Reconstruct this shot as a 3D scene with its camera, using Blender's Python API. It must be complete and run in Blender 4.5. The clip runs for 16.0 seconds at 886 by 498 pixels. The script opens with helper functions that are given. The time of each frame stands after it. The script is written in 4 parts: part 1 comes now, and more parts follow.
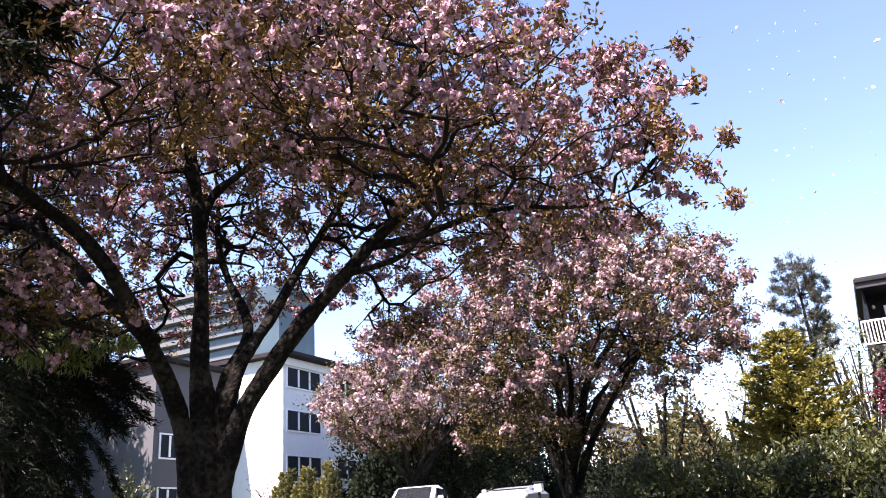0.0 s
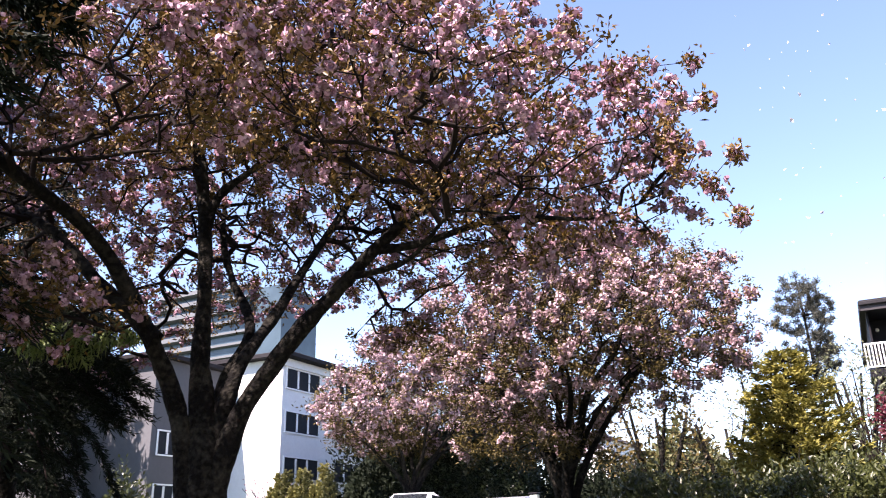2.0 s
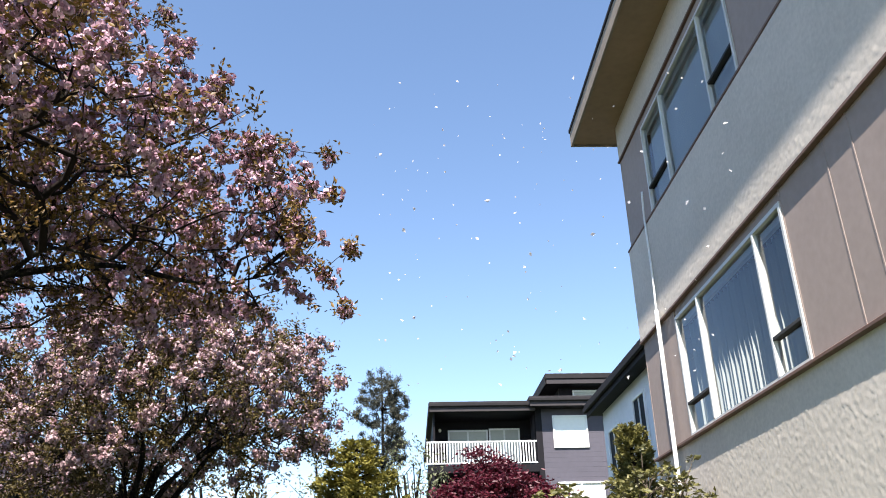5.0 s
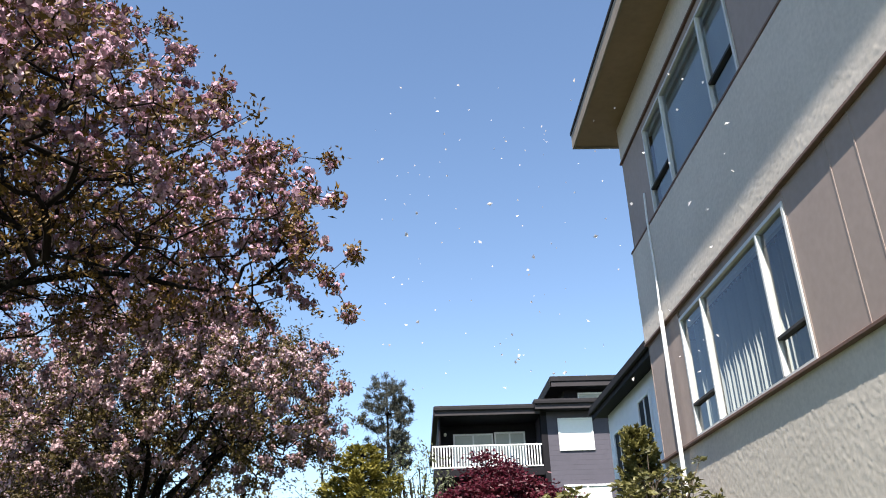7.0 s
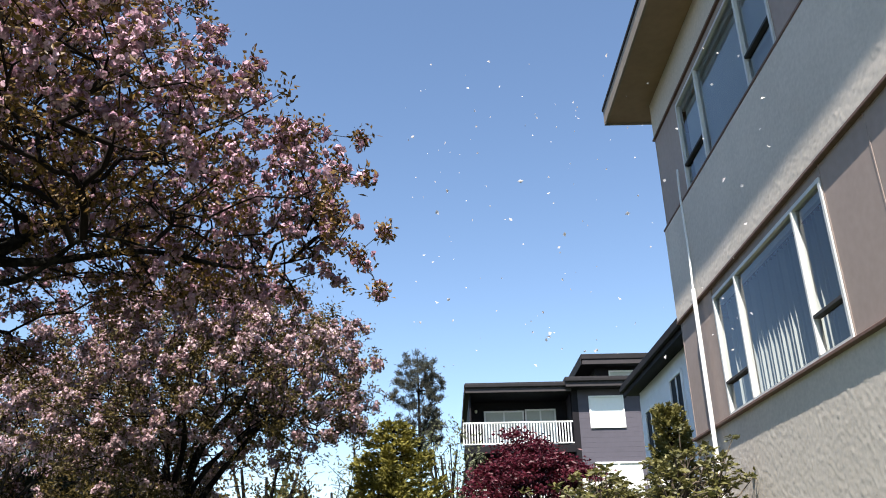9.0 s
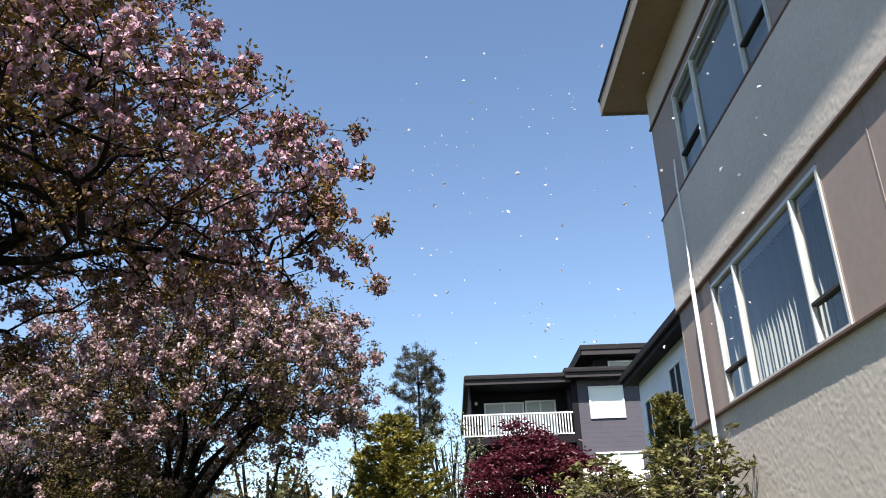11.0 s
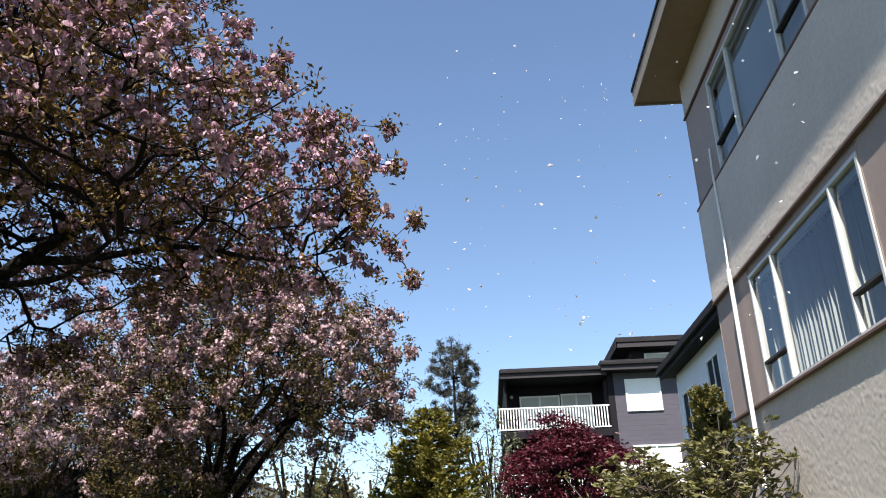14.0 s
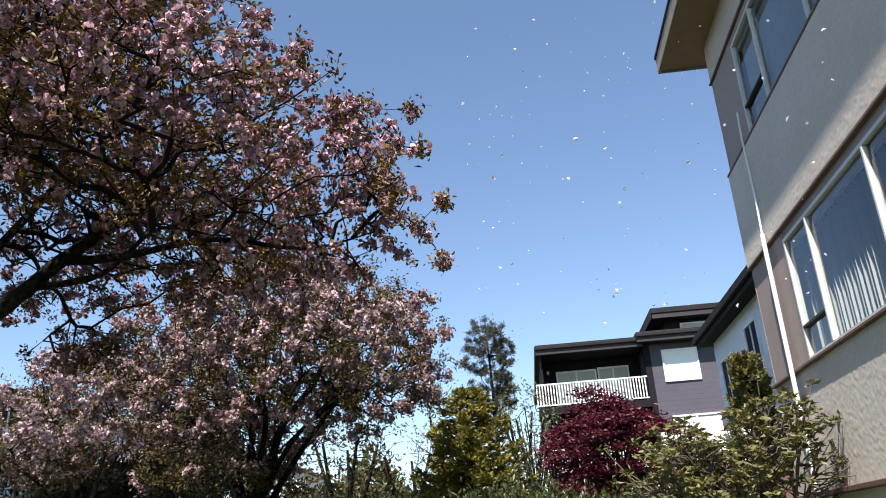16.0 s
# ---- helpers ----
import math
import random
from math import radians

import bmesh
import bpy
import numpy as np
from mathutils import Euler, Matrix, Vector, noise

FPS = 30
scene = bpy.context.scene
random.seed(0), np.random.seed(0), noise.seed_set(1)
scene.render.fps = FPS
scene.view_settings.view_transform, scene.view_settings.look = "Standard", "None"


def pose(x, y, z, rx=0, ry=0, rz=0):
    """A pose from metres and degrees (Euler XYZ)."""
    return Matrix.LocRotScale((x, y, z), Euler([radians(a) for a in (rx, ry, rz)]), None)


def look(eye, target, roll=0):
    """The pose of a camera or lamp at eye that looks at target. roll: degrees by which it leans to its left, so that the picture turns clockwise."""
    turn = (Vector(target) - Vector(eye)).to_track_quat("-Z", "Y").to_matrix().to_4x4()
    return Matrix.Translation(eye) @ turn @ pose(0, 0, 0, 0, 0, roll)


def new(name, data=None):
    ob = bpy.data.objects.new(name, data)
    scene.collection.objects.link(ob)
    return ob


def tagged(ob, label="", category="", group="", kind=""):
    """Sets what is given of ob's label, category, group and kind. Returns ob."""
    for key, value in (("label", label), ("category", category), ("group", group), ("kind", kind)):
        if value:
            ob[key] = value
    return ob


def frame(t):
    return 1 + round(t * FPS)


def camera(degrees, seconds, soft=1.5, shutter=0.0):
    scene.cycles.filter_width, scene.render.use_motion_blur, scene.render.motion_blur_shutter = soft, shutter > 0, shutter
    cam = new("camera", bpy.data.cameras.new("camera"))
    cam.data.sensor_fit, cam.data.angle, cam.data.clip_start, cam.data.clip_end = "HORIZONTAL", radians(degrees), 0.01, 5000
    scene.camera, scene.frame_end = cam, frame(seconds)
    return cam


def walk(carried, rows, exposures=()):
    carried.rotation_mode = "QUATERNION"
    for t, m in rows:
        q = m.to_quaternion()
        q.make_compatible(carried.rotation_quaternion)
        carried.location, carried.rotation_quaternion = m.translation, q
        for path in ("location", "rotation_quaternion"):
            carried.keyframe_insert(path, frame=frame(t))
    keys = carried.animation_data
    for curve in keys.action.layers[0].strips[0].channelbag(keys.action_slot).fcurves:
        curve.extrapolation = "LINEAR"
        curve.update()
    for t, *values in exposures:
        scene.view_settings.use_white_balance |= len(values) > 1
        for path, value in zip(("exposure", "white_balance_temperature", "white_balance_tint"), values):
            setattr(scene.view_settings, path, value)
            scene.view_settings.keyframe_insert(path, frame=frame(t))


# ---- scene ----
cam = camera(57.5, 16.0, soft=1.0, shutter=0.3)
EYE = Vector((0.0, 0.0, 1.6))


def gaze(turn, tilt, lean):
    a, b = radians(turn), radians(tilt)
    way = Vector((-math.sin(a) * math.cos(b), math.cos(a) * math.cos(b), math.sin(b)))
    return look(EYE, EYE + way * 10.0, lean)


ROWS = [(0, 26.18, 19.31, -3.90), (0.5, 26.16, 19.29, -3.77), (1, 26.63, 19.69, -3.07), (1.5, 27.47, 19.77, -2.36),
        (2, 26.50, 19.81, -1.69), (2.5, 23.91, 19.89, -0.79), (3, 21.86, 19.94, -0.62), (3.5, 14.25, 21.75, -1.10),
        (4, 2.68, 22.92, -0.95), (4.5, -1.55, 23.50, -1.06), (4.7, -2.51, 23.84, -1.20), (6.8, -2.35, 25.07, -2.26),
        (7, -2.42, 24.58, -2.04), (7.5, -0.92, 24.13, -1.15), (8, 0.01, 23.73, -0.84), (8.5, 0.14, 23.39, -1.28),
        (9, -0.00, 23.06, -1.16), (9.2, 0.13, 22.83, -1.60), (11.3, -0.14, 22.55, -1.99), (11.5, -0.27, 22.69, -1.59),
        (12, -0.16, 23.17, -0.76), (12.5, -0.26, 23.25, -1.31), (13, 0.57, 22.58, -1.71), (13.5, 1.11, 21.37, -1.88),
        (14, 2.42, 22.21, -1.84), (14.5, 3.04, 22.80, -2.03), (15, 3.52, 22.27, -2.85), (15.5, 4.13, 21.31, -4.42),
        (16, 4.74, 20.92, -3.94)]
walk(cam, [(t, gaze(a, b, c)) for t, a, b, c in ROWS],
     exposures=[(0.0, 2.07, 6650, 27), (3.0, 2.15, 6650, 27), (3.5, 2.2, 6620, 24), (4.0, 2.1, 6560, 18), (4.6, 1.74, 6500, 12),
                (7.0, 1.32, 6500, 10), (9.0, 1.24, 6500, 10), (16.0, 1.12, 6500, 11)])

# ---------------- world and sun ----------------
SUN_ELEV, SUN_OFF = radians(54.0), radians(14.2)
TO_SUN = Vector((-math.sin(SUN_OFF) * math.cos(SUN_ELEV), -math.cos(SUN_OFF) * math.cos(SUN_ELEV), math.sin(SUN_ELEV)))
world = bpy.data.worlds.new("sky")
scene.world = world
world.use_nodes = True
wn = world.node_tree
wn.nodes.clear()
sky = wn.nodes.new("ShaderNodeTexSky")
sky.sky_type = "NISHITA"
sky.sun_disc = False
sky.sun_elevation = SUN_ELEV
sky.sun_rotation = math.pi + SUN_OFF
sky.air_density, sky.dust_density, sky.ozone_density = 1.0, 0.08, 2.0
back = wn.nodes.new("ShaderNodeBackground")
back.inputs["Strength"].default_value = 0.095
out = wn.nodes.new("ShaderNodeOutputWorld")
wn.links.new(sky.outputs[0], back.inputs[0])
wn.links.new(back.outputs[0], out.inputs[0])

sun_data = bpy.data.lights.new("sun", "SUN")
sun_data.energy, sun_data.angle, sun_data.color = 5.0, radians(0.53), (1.0, 0.94, 0.86)
sun = new("sun", sun_data)
sun.matrix_world = look(TO_SUN * 100, (0, 0, 0))

# ---------------- materials ----------------


def material(name, color, rough=0.8, metal=0.0, vary=0.25, grain=8.0, stain=0.7, bump=0.0, bump_scale=60.0,
             translucent=0.0, island=0.0, second=None, spec=0.5, span=(0.65, 1.35)):
    m = bpy.data.materials.new(name)
    m.use_nodes = True
    nt = m.node_tree
    nt.nodes.clear()
    N, L = nt.nodes.new, nt.links.new
    output = N("ShaderNodeOutputMaterial")
    bsdf = N("ShaderNodeBsdfPrincipled")
    bsdf.inputs["Roughness"].default_value = rough
    bsdf.inputs["Metallic"].default_value = metal
    bsdf.inputs["Specular IOR Level"].default_value = spec
    geo = N("ShaderNodeNewGeometry")
    fine, broad = N("ShaderNodeTexNoise"), N("ShaderNodeTexNoise")
    for n, s, d in ((fine, grain, 5.0), (broad, stain, 4.0)):
        n.inputs["Scale"].default_value, n.inputs["Detail"].default_value = s, d
        L(geo.outputs["Position"], n.inputs["Vector"])
    mix = N("ShaderNodeMath")
    mix.operation = "ADD"
    L(fine.outputs["Fac"], mix.inputs[0])
    L(broad.outputs["Fac"], mix.inputs[1])
    value = mix.outputs[0]
    if island:
        rnd = N("ShaderNodeMath")
        rnd.operation = "MULTIPLY_ADD"
        L(geo.outputs["Random Per Island"], rnd.inputs[0])
        rnd.inputs[1].default_value = island
        L(value, rnd.inputs[2])
        value = rnd.outputs[0]
    ramp = N("ShaderNodeMapRange")
    ramp.inputs["From Min"].default_value, ramp.inputs["From Max"].default_value = span[0], span[1] + island
    L(value, ramp.inputs["Value"])
    blend = N("ShaderNodeMix")
    blend.data_type = "RGBA"
    low = second or tuple(c * (1 - vary) for c in color)
    high = color if second else tuple(min(1.0, c * (1 + vary * 0.6)) for c in color)
    blend.inputs["A"].default_value, blend.inputs["B"].default_value = (*low, 1), (*high, 1)
    L(ramp.outputs["Result"], blend.inputs["Factor"])
    tint = blend.outputs["Result"]
    L(tint, bsdf.inputs["Base Color"])
    if bump:
        tex, bp = N("ShaderNodeTexNoise"), N("ShaderNodeBump")
        tex.inputs["Scale"].default_value, tex.inputs["Detail"].default_value = bump_scale, 3.0
        L(geo.outputs["Position"], tex.inputs["Vector"])
        bp.inputs["Strength"].default_value, bp.inputs["Distance"].default_value = min(1.0, bump * 20), bump
        L(tex.outputs["Fac"], bp.inputs["Height"])
        L(bp.outputs["Normal"], bsdf.inputs["Normal"])
    if translucent:
        thin, sheet = N("ShaderNodeBsdfTranslucent"), N("ShaderNodeMixShader")
        L(tint, thin.inputs["Color"])
        sheet.inputs["Fac"].default_value = translucent
        L(bsdf.outputs[0], sheet.inputs[1])
        L(thin.outputs[0], sheet.inputs[2])
        L(sheet.outputs[0], output.inputs["Surface"])
    else:
        L(bsdf.outputs[0], output.inputs["Surface"])
    return m


def glass(name, color=(0.75, 0.8, 0.82), rough=0.02):
    m = bpy.data.materials.new(name)
    m.use_nodes = True
    nt = m.node_tree
    nt.nodes.clear()
    N, L = nt.nodes.new, nt.links.new
    output, gloss, clear, mixer, fres = (N("ShaderNodeOutputMaterial"), N("ShaderNodeBsdfGlossy"),
                                         N("ShaderNodeBsdfTransparent"), N("ShaderNodeMixShader"), N("ShaderNodeFresnel"))
    fres.inputs["IOR"].default_value = 1.5
    gloss.inputs["Roughness"].default_value = rough
    gloss.inputs["Color"].default_value = (0.95, 0.97, 1, 1)
    clear.inputs["Color"].default_value = (*color, 1)
    L(fres.outputs[0], mixer.inputs[0])
    L(clear.outputs[0], mixer.inputs[1])
    L(gloss.outputs[0], mixer.inputs[2])
    L(mixer.outputs[0], output.inputs["Surface"])
    return m


STUCCO = material("roughcast_stucco", (0.578, 0.518, 0.455), 0.95, grain=30, stain=0.8, vary=0.16, bump=0.003, bump_scale=45)
PANEL = material("taupe_panel", (0.323, 0.255, 0.225), 0.75, grain=14, stain=1.1, vary=0.12, bump=0.001, bump_scale=90)
TRIM_RED = material("red_brown_trim", (0.15, 0.085, 0.065), 0.7, vary=0.3, grain=20)
SOFFIT = material("tan_soffit", (0.292, 0.197, 0.126), 0.8, vary=0.15, grain=10, stain=1.5)
FASCIA = material("tan_fascia", (0.255, 0.204, 0.153), 0.7, vary=0.2, grain=12)
WHITE = material("white_paint", (0.80, 0.80, 0.78), 0.5, vary=0.07, grain=6, stain=2)
ALU = material("pale_aluminium_frame", (0.56, 0.56, 0.54), 0.4, vary=0.1, grain=12)
# near-black: plain colour on vent bars, painted room shade on the inner wall
DARK = material("dark_bars_and_room_shade", (0.035, 0.035, 0.04), 0.9)
GLASS = glass("window_glass")
BLIND = material("pale_fabric_blind", (0.48, 0.488, 0.448), 0.8, vary=0.15, island=0.6)
SHADE_CLOTH = material("white_window_shade", (0.82, 0.82, 0.80), 0.8, vary=0.04)
CHARCOAL = material("charcoal_siding", (0.0108, 0.00948, 0.0122), 0.7, vary=0.2, grain=5, stain=0.6, spec=0.15)
SIDING = material("mauve_grey_siding", (0.0675, 0.0605, 0.0785), 0.7, vary=0.12, grain=5, stain=0.6)
ROOF = material("dark_roof_edge", (0.0228, 0.021, 0.0228), 0.8, vary=0.3, grain=9, spec=0.15)
FASCIA_GREY = material("grey_brown_fascia", (0.0478, 0.0421, 0.045), 0.65, vary=0.2, grain=9, spec=0.15)
# pale siding; its slight blue is sky light on the wall, put into the paint
SKY_TINT_WHITE = material("sky_tinted_pale_siding", (0.738, 0.758, 0.789), 0.7, vary=0.07, grain=4)
OFF_WHITE = material("off_white_stucco", (0.74, 0.74, 0.72), 0.9, vary=0.08, grain=9, stain=0.4)
# grey stucco lowered further, so the colour carries tree shade on the wing
SHADE_GREY_STUCCO = material("shade_grey_stucco", (0.09, 0.09, 0.096), 0.9, vary=0.1, grain=9, stain=0.4)
TOWER = material("tower_concrete", (0.105, 0.112, 0.12), 0.8, vary=0.1, stain=0.1)
TOWER_GLASS = material("tower_glass", (0.05, 0.075, 0.09), 0.15, vary=0.3, grain=0.3, stain=0.1)
BARK = material("cherry_bark", (0.050, 0.045, 0.034), 0.95, grain=22, stain=3.5, second=(0.004, 0.0032, 0.0028), spec=0.15, bump=0.04, bump_scale=28, span=(0.92, 1.5))
TWIG = material("dark_twig", (0.014, 0.010, 0.009), 0.9, grain=30, vary=0.4, spec=0.1)
PETAL = material("pink_blossom", (0.70, 0.50, 0.575), 0.7, grain=9, stain=1.6, island=0.9, second=(0.236, 0.0992, 0.149), translucent=0.15, spec=0.1)
PETAL_PALE = material("pale_pink_blossom", (0.72, 0.575, 0.595), 0.7, grain=5, stain=0.9, island=0.8, second=(0.23, 0.105, 0.125), translucent=0.15, spec=0.1)
BRONZE = material("bronze_leaf", (0.20, 0.118, 0.028), 0.45, grain=5, stain=1.0, island=0.6, second=(0.010, 0.007, 0.005), translucent=0.12, spec=0.2)
LAUREL = material("laurel_leaf", (0.0861, 0.0943, 0.0258), 0.38, grain=6, stain=1.2, island=0.7, second=(0.0098, 0.0171, 0.0049), translucent=0.2)
RHODO = material("rhododendron_leaf", (0.215, 0.195, 0.06), 0.5, grain=6, stain=1.6, island=0.7, second=(0.028, 0.033, 0.012), translucent=0.2)
GOLDEN = material("golden_conifer_foliage", (0.35, 0.30, 0.05), 0.7, grain=3, stain=1.6, island=0.35, second=(0.035, 0.042, 0.0084), translucent=0.2)
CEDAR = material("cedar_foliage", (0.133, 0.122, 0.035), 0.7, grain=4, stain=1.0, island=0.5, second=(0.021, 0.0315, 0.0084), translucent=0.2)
# needle colour; also fills bush and hedge cores, standing in for inner shade
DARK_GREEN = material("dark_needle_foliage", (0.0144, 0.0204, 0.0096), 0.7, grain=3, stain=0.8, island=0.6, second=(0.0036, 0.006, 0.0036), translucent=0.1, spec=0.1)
FRESH = material("fresh_green_tips", (0.21, 0.245, 0.07), 0.6, grain=4, stain=1.0, island=0.5, second=(0.084, 0.14, 0.021), translucent=0.3)
BLUE_FIR = material("grey_green_fir_needles", (0.07, 0.0665, 0.0455), 0.8, grain=3, stain=0.8, island=0.6, second=(0.0175, 0.0224, 0.0168), translucent=0.1)
MAPLE = material("crimson_maple_leaf", (0.128, 0.0115, 0.0255), 0.5, grain=4, stain=1.0, island=0.6, second=(0.0351, 0.00382, 0.0115), translucent=0.3)
PALE_LEAF = material("pale_spring_leaf", (0.21, 0.21, 0.112), 0.6, grain=3, stain=0.8, island=0.6, second=(0.084, 0.098, 0.042), translucent=0.3)
GRASS = material("grass", (0.035, 0.0574, 0.0154), 0.9, grain=14, stain=0.3, vary=0.4, bump=0.02, bump_scale=40)
ASPHALT = material("asphalt", (0.055, 0.055, 0.057), 0.9, grain=40, stain=0.3, vary=0.25, bump=0.004, bump_scale=120)
CONCRETE = material("concrete", (0.27, 0.262, 0.247), 0.9, grain=20, stain=0.5, vary=0.2)
CAR_WHITE = material("white_car_paint", (0.80, 0.80, 0.80), 0.25, vary=0.03)
CAR_GREY = material("silver_car_paint", (0.42, 0.43, 0.45), 0.3, metal=0.5, vary=0.05)
CAR_GLASS = material("car_window_glass", (0.03, 0.035, 0.04), 0.08, vary=0.05)
RUBBER = material("tyre_rubber", (0.02, 0.02, 0.02), 0.9)
PANE_DARK = material("dark_window_pane", (0.02, 0.024, 0.03), 0.6, vary=0.2, spec=0.05)
COLUMN = material("olive_cedar_foliage", (0.236, 0.217, 0.0614), 0.7, grain=4, stain=1.0, island=0.5, second=(0.0945, 0.0851, 0.0189), translucent=0.2)
# darker copy of the laurel leaf, with the hedges' shade put into its colour
LAUREL_SHADE_TINT = material("shade_tinted_laurel_leaf", (0.0308, 0.042, 0.0123), 0.45, grain=6, stain=1.2, island=0.7, second=(0.00784, 0.0123, 0.00448), translucent=0.15)
OLIVE = material("yellow_green_young_leaf", (0.15, 0.11, 0.03), 0.5, grain=5, stain=1.0, island=0.6, second=(0.011, 0.009, 0.005), translucent=0.15, spec=0.2)
STEM = material("grey_brown_stem", (0.105, 0.0805, 0.0595), 0.9, grain=25, vary=0.5)
WHITE_PETAL = material("pale_loose_petal", (0.92, 0.86, 0.86), 0.6, vary=0.05, translucent=0.6)
LAMP_GLASS = material("frosted_lamp_glass", (0.85, 0.80, 0.66), 0.5, vary=0.03)

# ---------------- helpers for building ----------------


def origin(ob):
    v = Vector((0, 0, 0))
    while ob:
        v += ob.location
        ob = ob.parent
    return v


def part(name, bm, mat, parent=None, label="", kind=""):
    """Link a bmesh, given in world coordinates, as one mesh under parent."""
    me = bpy.data.meshes.new(name)
    if parent:
        bmesh.ops.translate(bm, verts=bm.verts, vec=-origin(parent))
    bm.to_mesh(me)
    bm.free()
    me.materials.append(mat)
    ob = new(name, me)
    ob.parent = parent
    return tagged(ob, label, kind=kind)


def raw(name, verts, faces, mat, parent=None, label="", kind="", smooth=False):
    me = bpy.data.meshes.new(name)
    v = np.asarray(verts, dtype=np.float32).reshape(-1, 3)
    if parent:
        v = v - np.array(origin(parent), dtype=np.float32)
    f = np.asarray(faces, dtype=np.int32)
    n, k = f.shape
    me.vertices.add(len(v))
    me.vertices.foreach_set("co", v.ravel())
    me.loops.add(n * k)
    me.loops.foreach_set("vertex_index", f.ravel())
    me.polygons.add(n)
    me.polygons.foreach_set("loop_start", np.arange(0, n * k, k, dtype=np.int32))
    if smooth:
        me.polygons.foreach_set("use_smooth", np.ones(n, dtype=bool))
    me.update(calc_edges=True)
    me.validate()
    me.materials.append(mat)
    ob = new(name, me)
    ob.parent = parent
    return tagged(ob, label, kind=kind)


def thing(name, at, label, category, group="", kind=""):
    ob = new(name)
    ob.location = at
    ob.empty_display_size = 0.2
    return tagged(ob, label, category, group, kind)


def box(x0, x1, y0, y1, z0, z1, bevel=0.0, bm=None):
    bm = bm or bmesh.new()
    got = bmesh.ops.create_cube(bm, size=1.0)["verts"]
    bmesh.ops.scale(bm, verts=got, vec=(abs(x1 - x0), abs(y1 - y0), abs(z1 - z0)))
    bmesh.ops.translate(bm, verts=got, vec=((x0 + x1) / 2, (y0 + y1) / 2, (z0 + z1) / 2))
    if bevel:
        edges = list({e for v in got for e in v.link_edges})
        bmesh.ops.bevel(bm, geom=edges, offset=bevel, segments=1, affect="EDGES")
    return bm


def ring(axis, at, depth, u0, u1, z0, z1, w):
    """A connected rectangular frame, facing along axis ('x' or 'y'), its face at `at`, u the level way."""
    bm = bmesh.new()
    rows = []
    for d in (0.0, depth):
        for m in (0.0, w):
            rows.append([bm.verts.new((at + d, u, z) if axis == "x" else (u, at + d, z))
                         for u, z in ((u0 + m, z0 + m), (u1 - m, z0 + m), (u1 - m, z1 - m), (u0 + m, z1 - m))])
    for a, b in ((0, 1), (1, 3), (3, 2), (2, 0)):
        for k in range(4):
            bm.faces.new((rows[a][k], rows[a][(k + 1) % 4], rows[b][(k + 1) % 4], rows[b][k]))
    bmesh.ops.recalc_face_normals(bm, faces=bm.faces)
    return bm


def tube_arrays(points, radii, sides=6):
    """Vertices and quads of a tapering tube along points."""
    p = np.asarray(points, dtype=float)
    r = np.asarray(radii, dtype=float)
    d = np.gradient(p, axis=0)
    d /= np.linalg.norm(d, axis=1)[:, None] + 1e-9
    ref = np.array([0.31, 0.17, 0.93]) if abs(d[0][2]) < 0.8 else np.array([0.9, 0.3, 0.1])
    a = np.cross(d, ref)
    a /= np.linalg.norm(a, axis=1)[:, None] + 1e-9
    b = np.cross(d, a)
    ang = np.linspace(0, 2 * np.pi, sides, endpoint=False)
    v = p[:, None] + r[:, None, None] * (np.cos(ang)[None, :, None] * a[:, None] + np.sin(ang)[None, :, None] * b[:, None])
    n = len(p)
    i, j = np.meshgrid(np.arange(n - 1), np.arange(sides), indexing="ij")
    k = (j + 1) % sides
    f = np.stack([i * sides + j, i * sides + k, (i + 1) * sides + k, (i + 1) * sides + j], -1).reshape(-1, 4)
    return v.reshape(-1, 3), f


def tubes(name, chains, mat, parent, sides=4, label="", kind="", smooth=True):
    vs, fs, n = [], [], 0
    for pts, rad in chains:
        v, f = tube_arrays(pts, rad, sides)
        vs.append(v)
        fs.append(f + n)
        n += len(v)
    return raw(name, np.concatenate(vs), np.concatenate(fs), mat, parent, label, kind, smooth)


def spline(points, steps=6):
    p = np.asarray(points, dtype=float)
    q = np.vstack([2 * p[0] - p[1], p, 2 * p[-1] - p[-2]])
    res = []
    for i in range(len(p) - 1):
        a, b, c, d = q[i], q[i + 1], q[i + 2], q[i + 3]
        for s in np.linspace(0, 1, steps, endpoint=False):
            res.append(0.5 * (2 * b + (c - a) * s + (2 * a - 5 * b + 4 * c - d) * s * s + (3 * b - a - 3 * c + d) * s ** 3))
    res.append(p[-1])
    return np.array(res)


def unit(v):
    return v / (np.linalg.norm(v, axis=-1, keepdims=True) + 1e-9)


def leaves(name, centres, rng, mat, parent, length, width, out=None, spread=0.3, droop=0.0, fold=0.25, label="", kind="stuff"):
    """Folded, pointed leaves or petals with their base at the centres; out: their ways."""
    c = np.asarray(centres, dtype=float)
    n = len(c)
    way = rng.normal(size=(n, 3))
    if out is not None:
        way = unit(np.asarray(out, dtype=float)) + spread * way
    way[:, 2] -= droop
    way = unit(way)
    side = unit(np.cross(way, rng.normal(size=(n, 3))))
    up = np.cross(side, way)
    ln = length * rng.uniform(0.65, 1.25, (n, 1))
    wd = width * rng.uniform(0.7, 1.2, (n, 1)) * 0.5
    mid = c + way * ln * 0.5
    v = np.stack([c, mid + side * wd + up * wd * fold, c + way * ln - up * ln * 0.08, mid - side * wd + up * wd * fold], 1)
    base = np.arange(n)[:, None] * 4
    f = np.concatenate([base + [0, 1, 2], base + [0, 2, 3]], 0)
    return raw(name, v.reshape(-1, 3), f, mat, parent, label, kind)


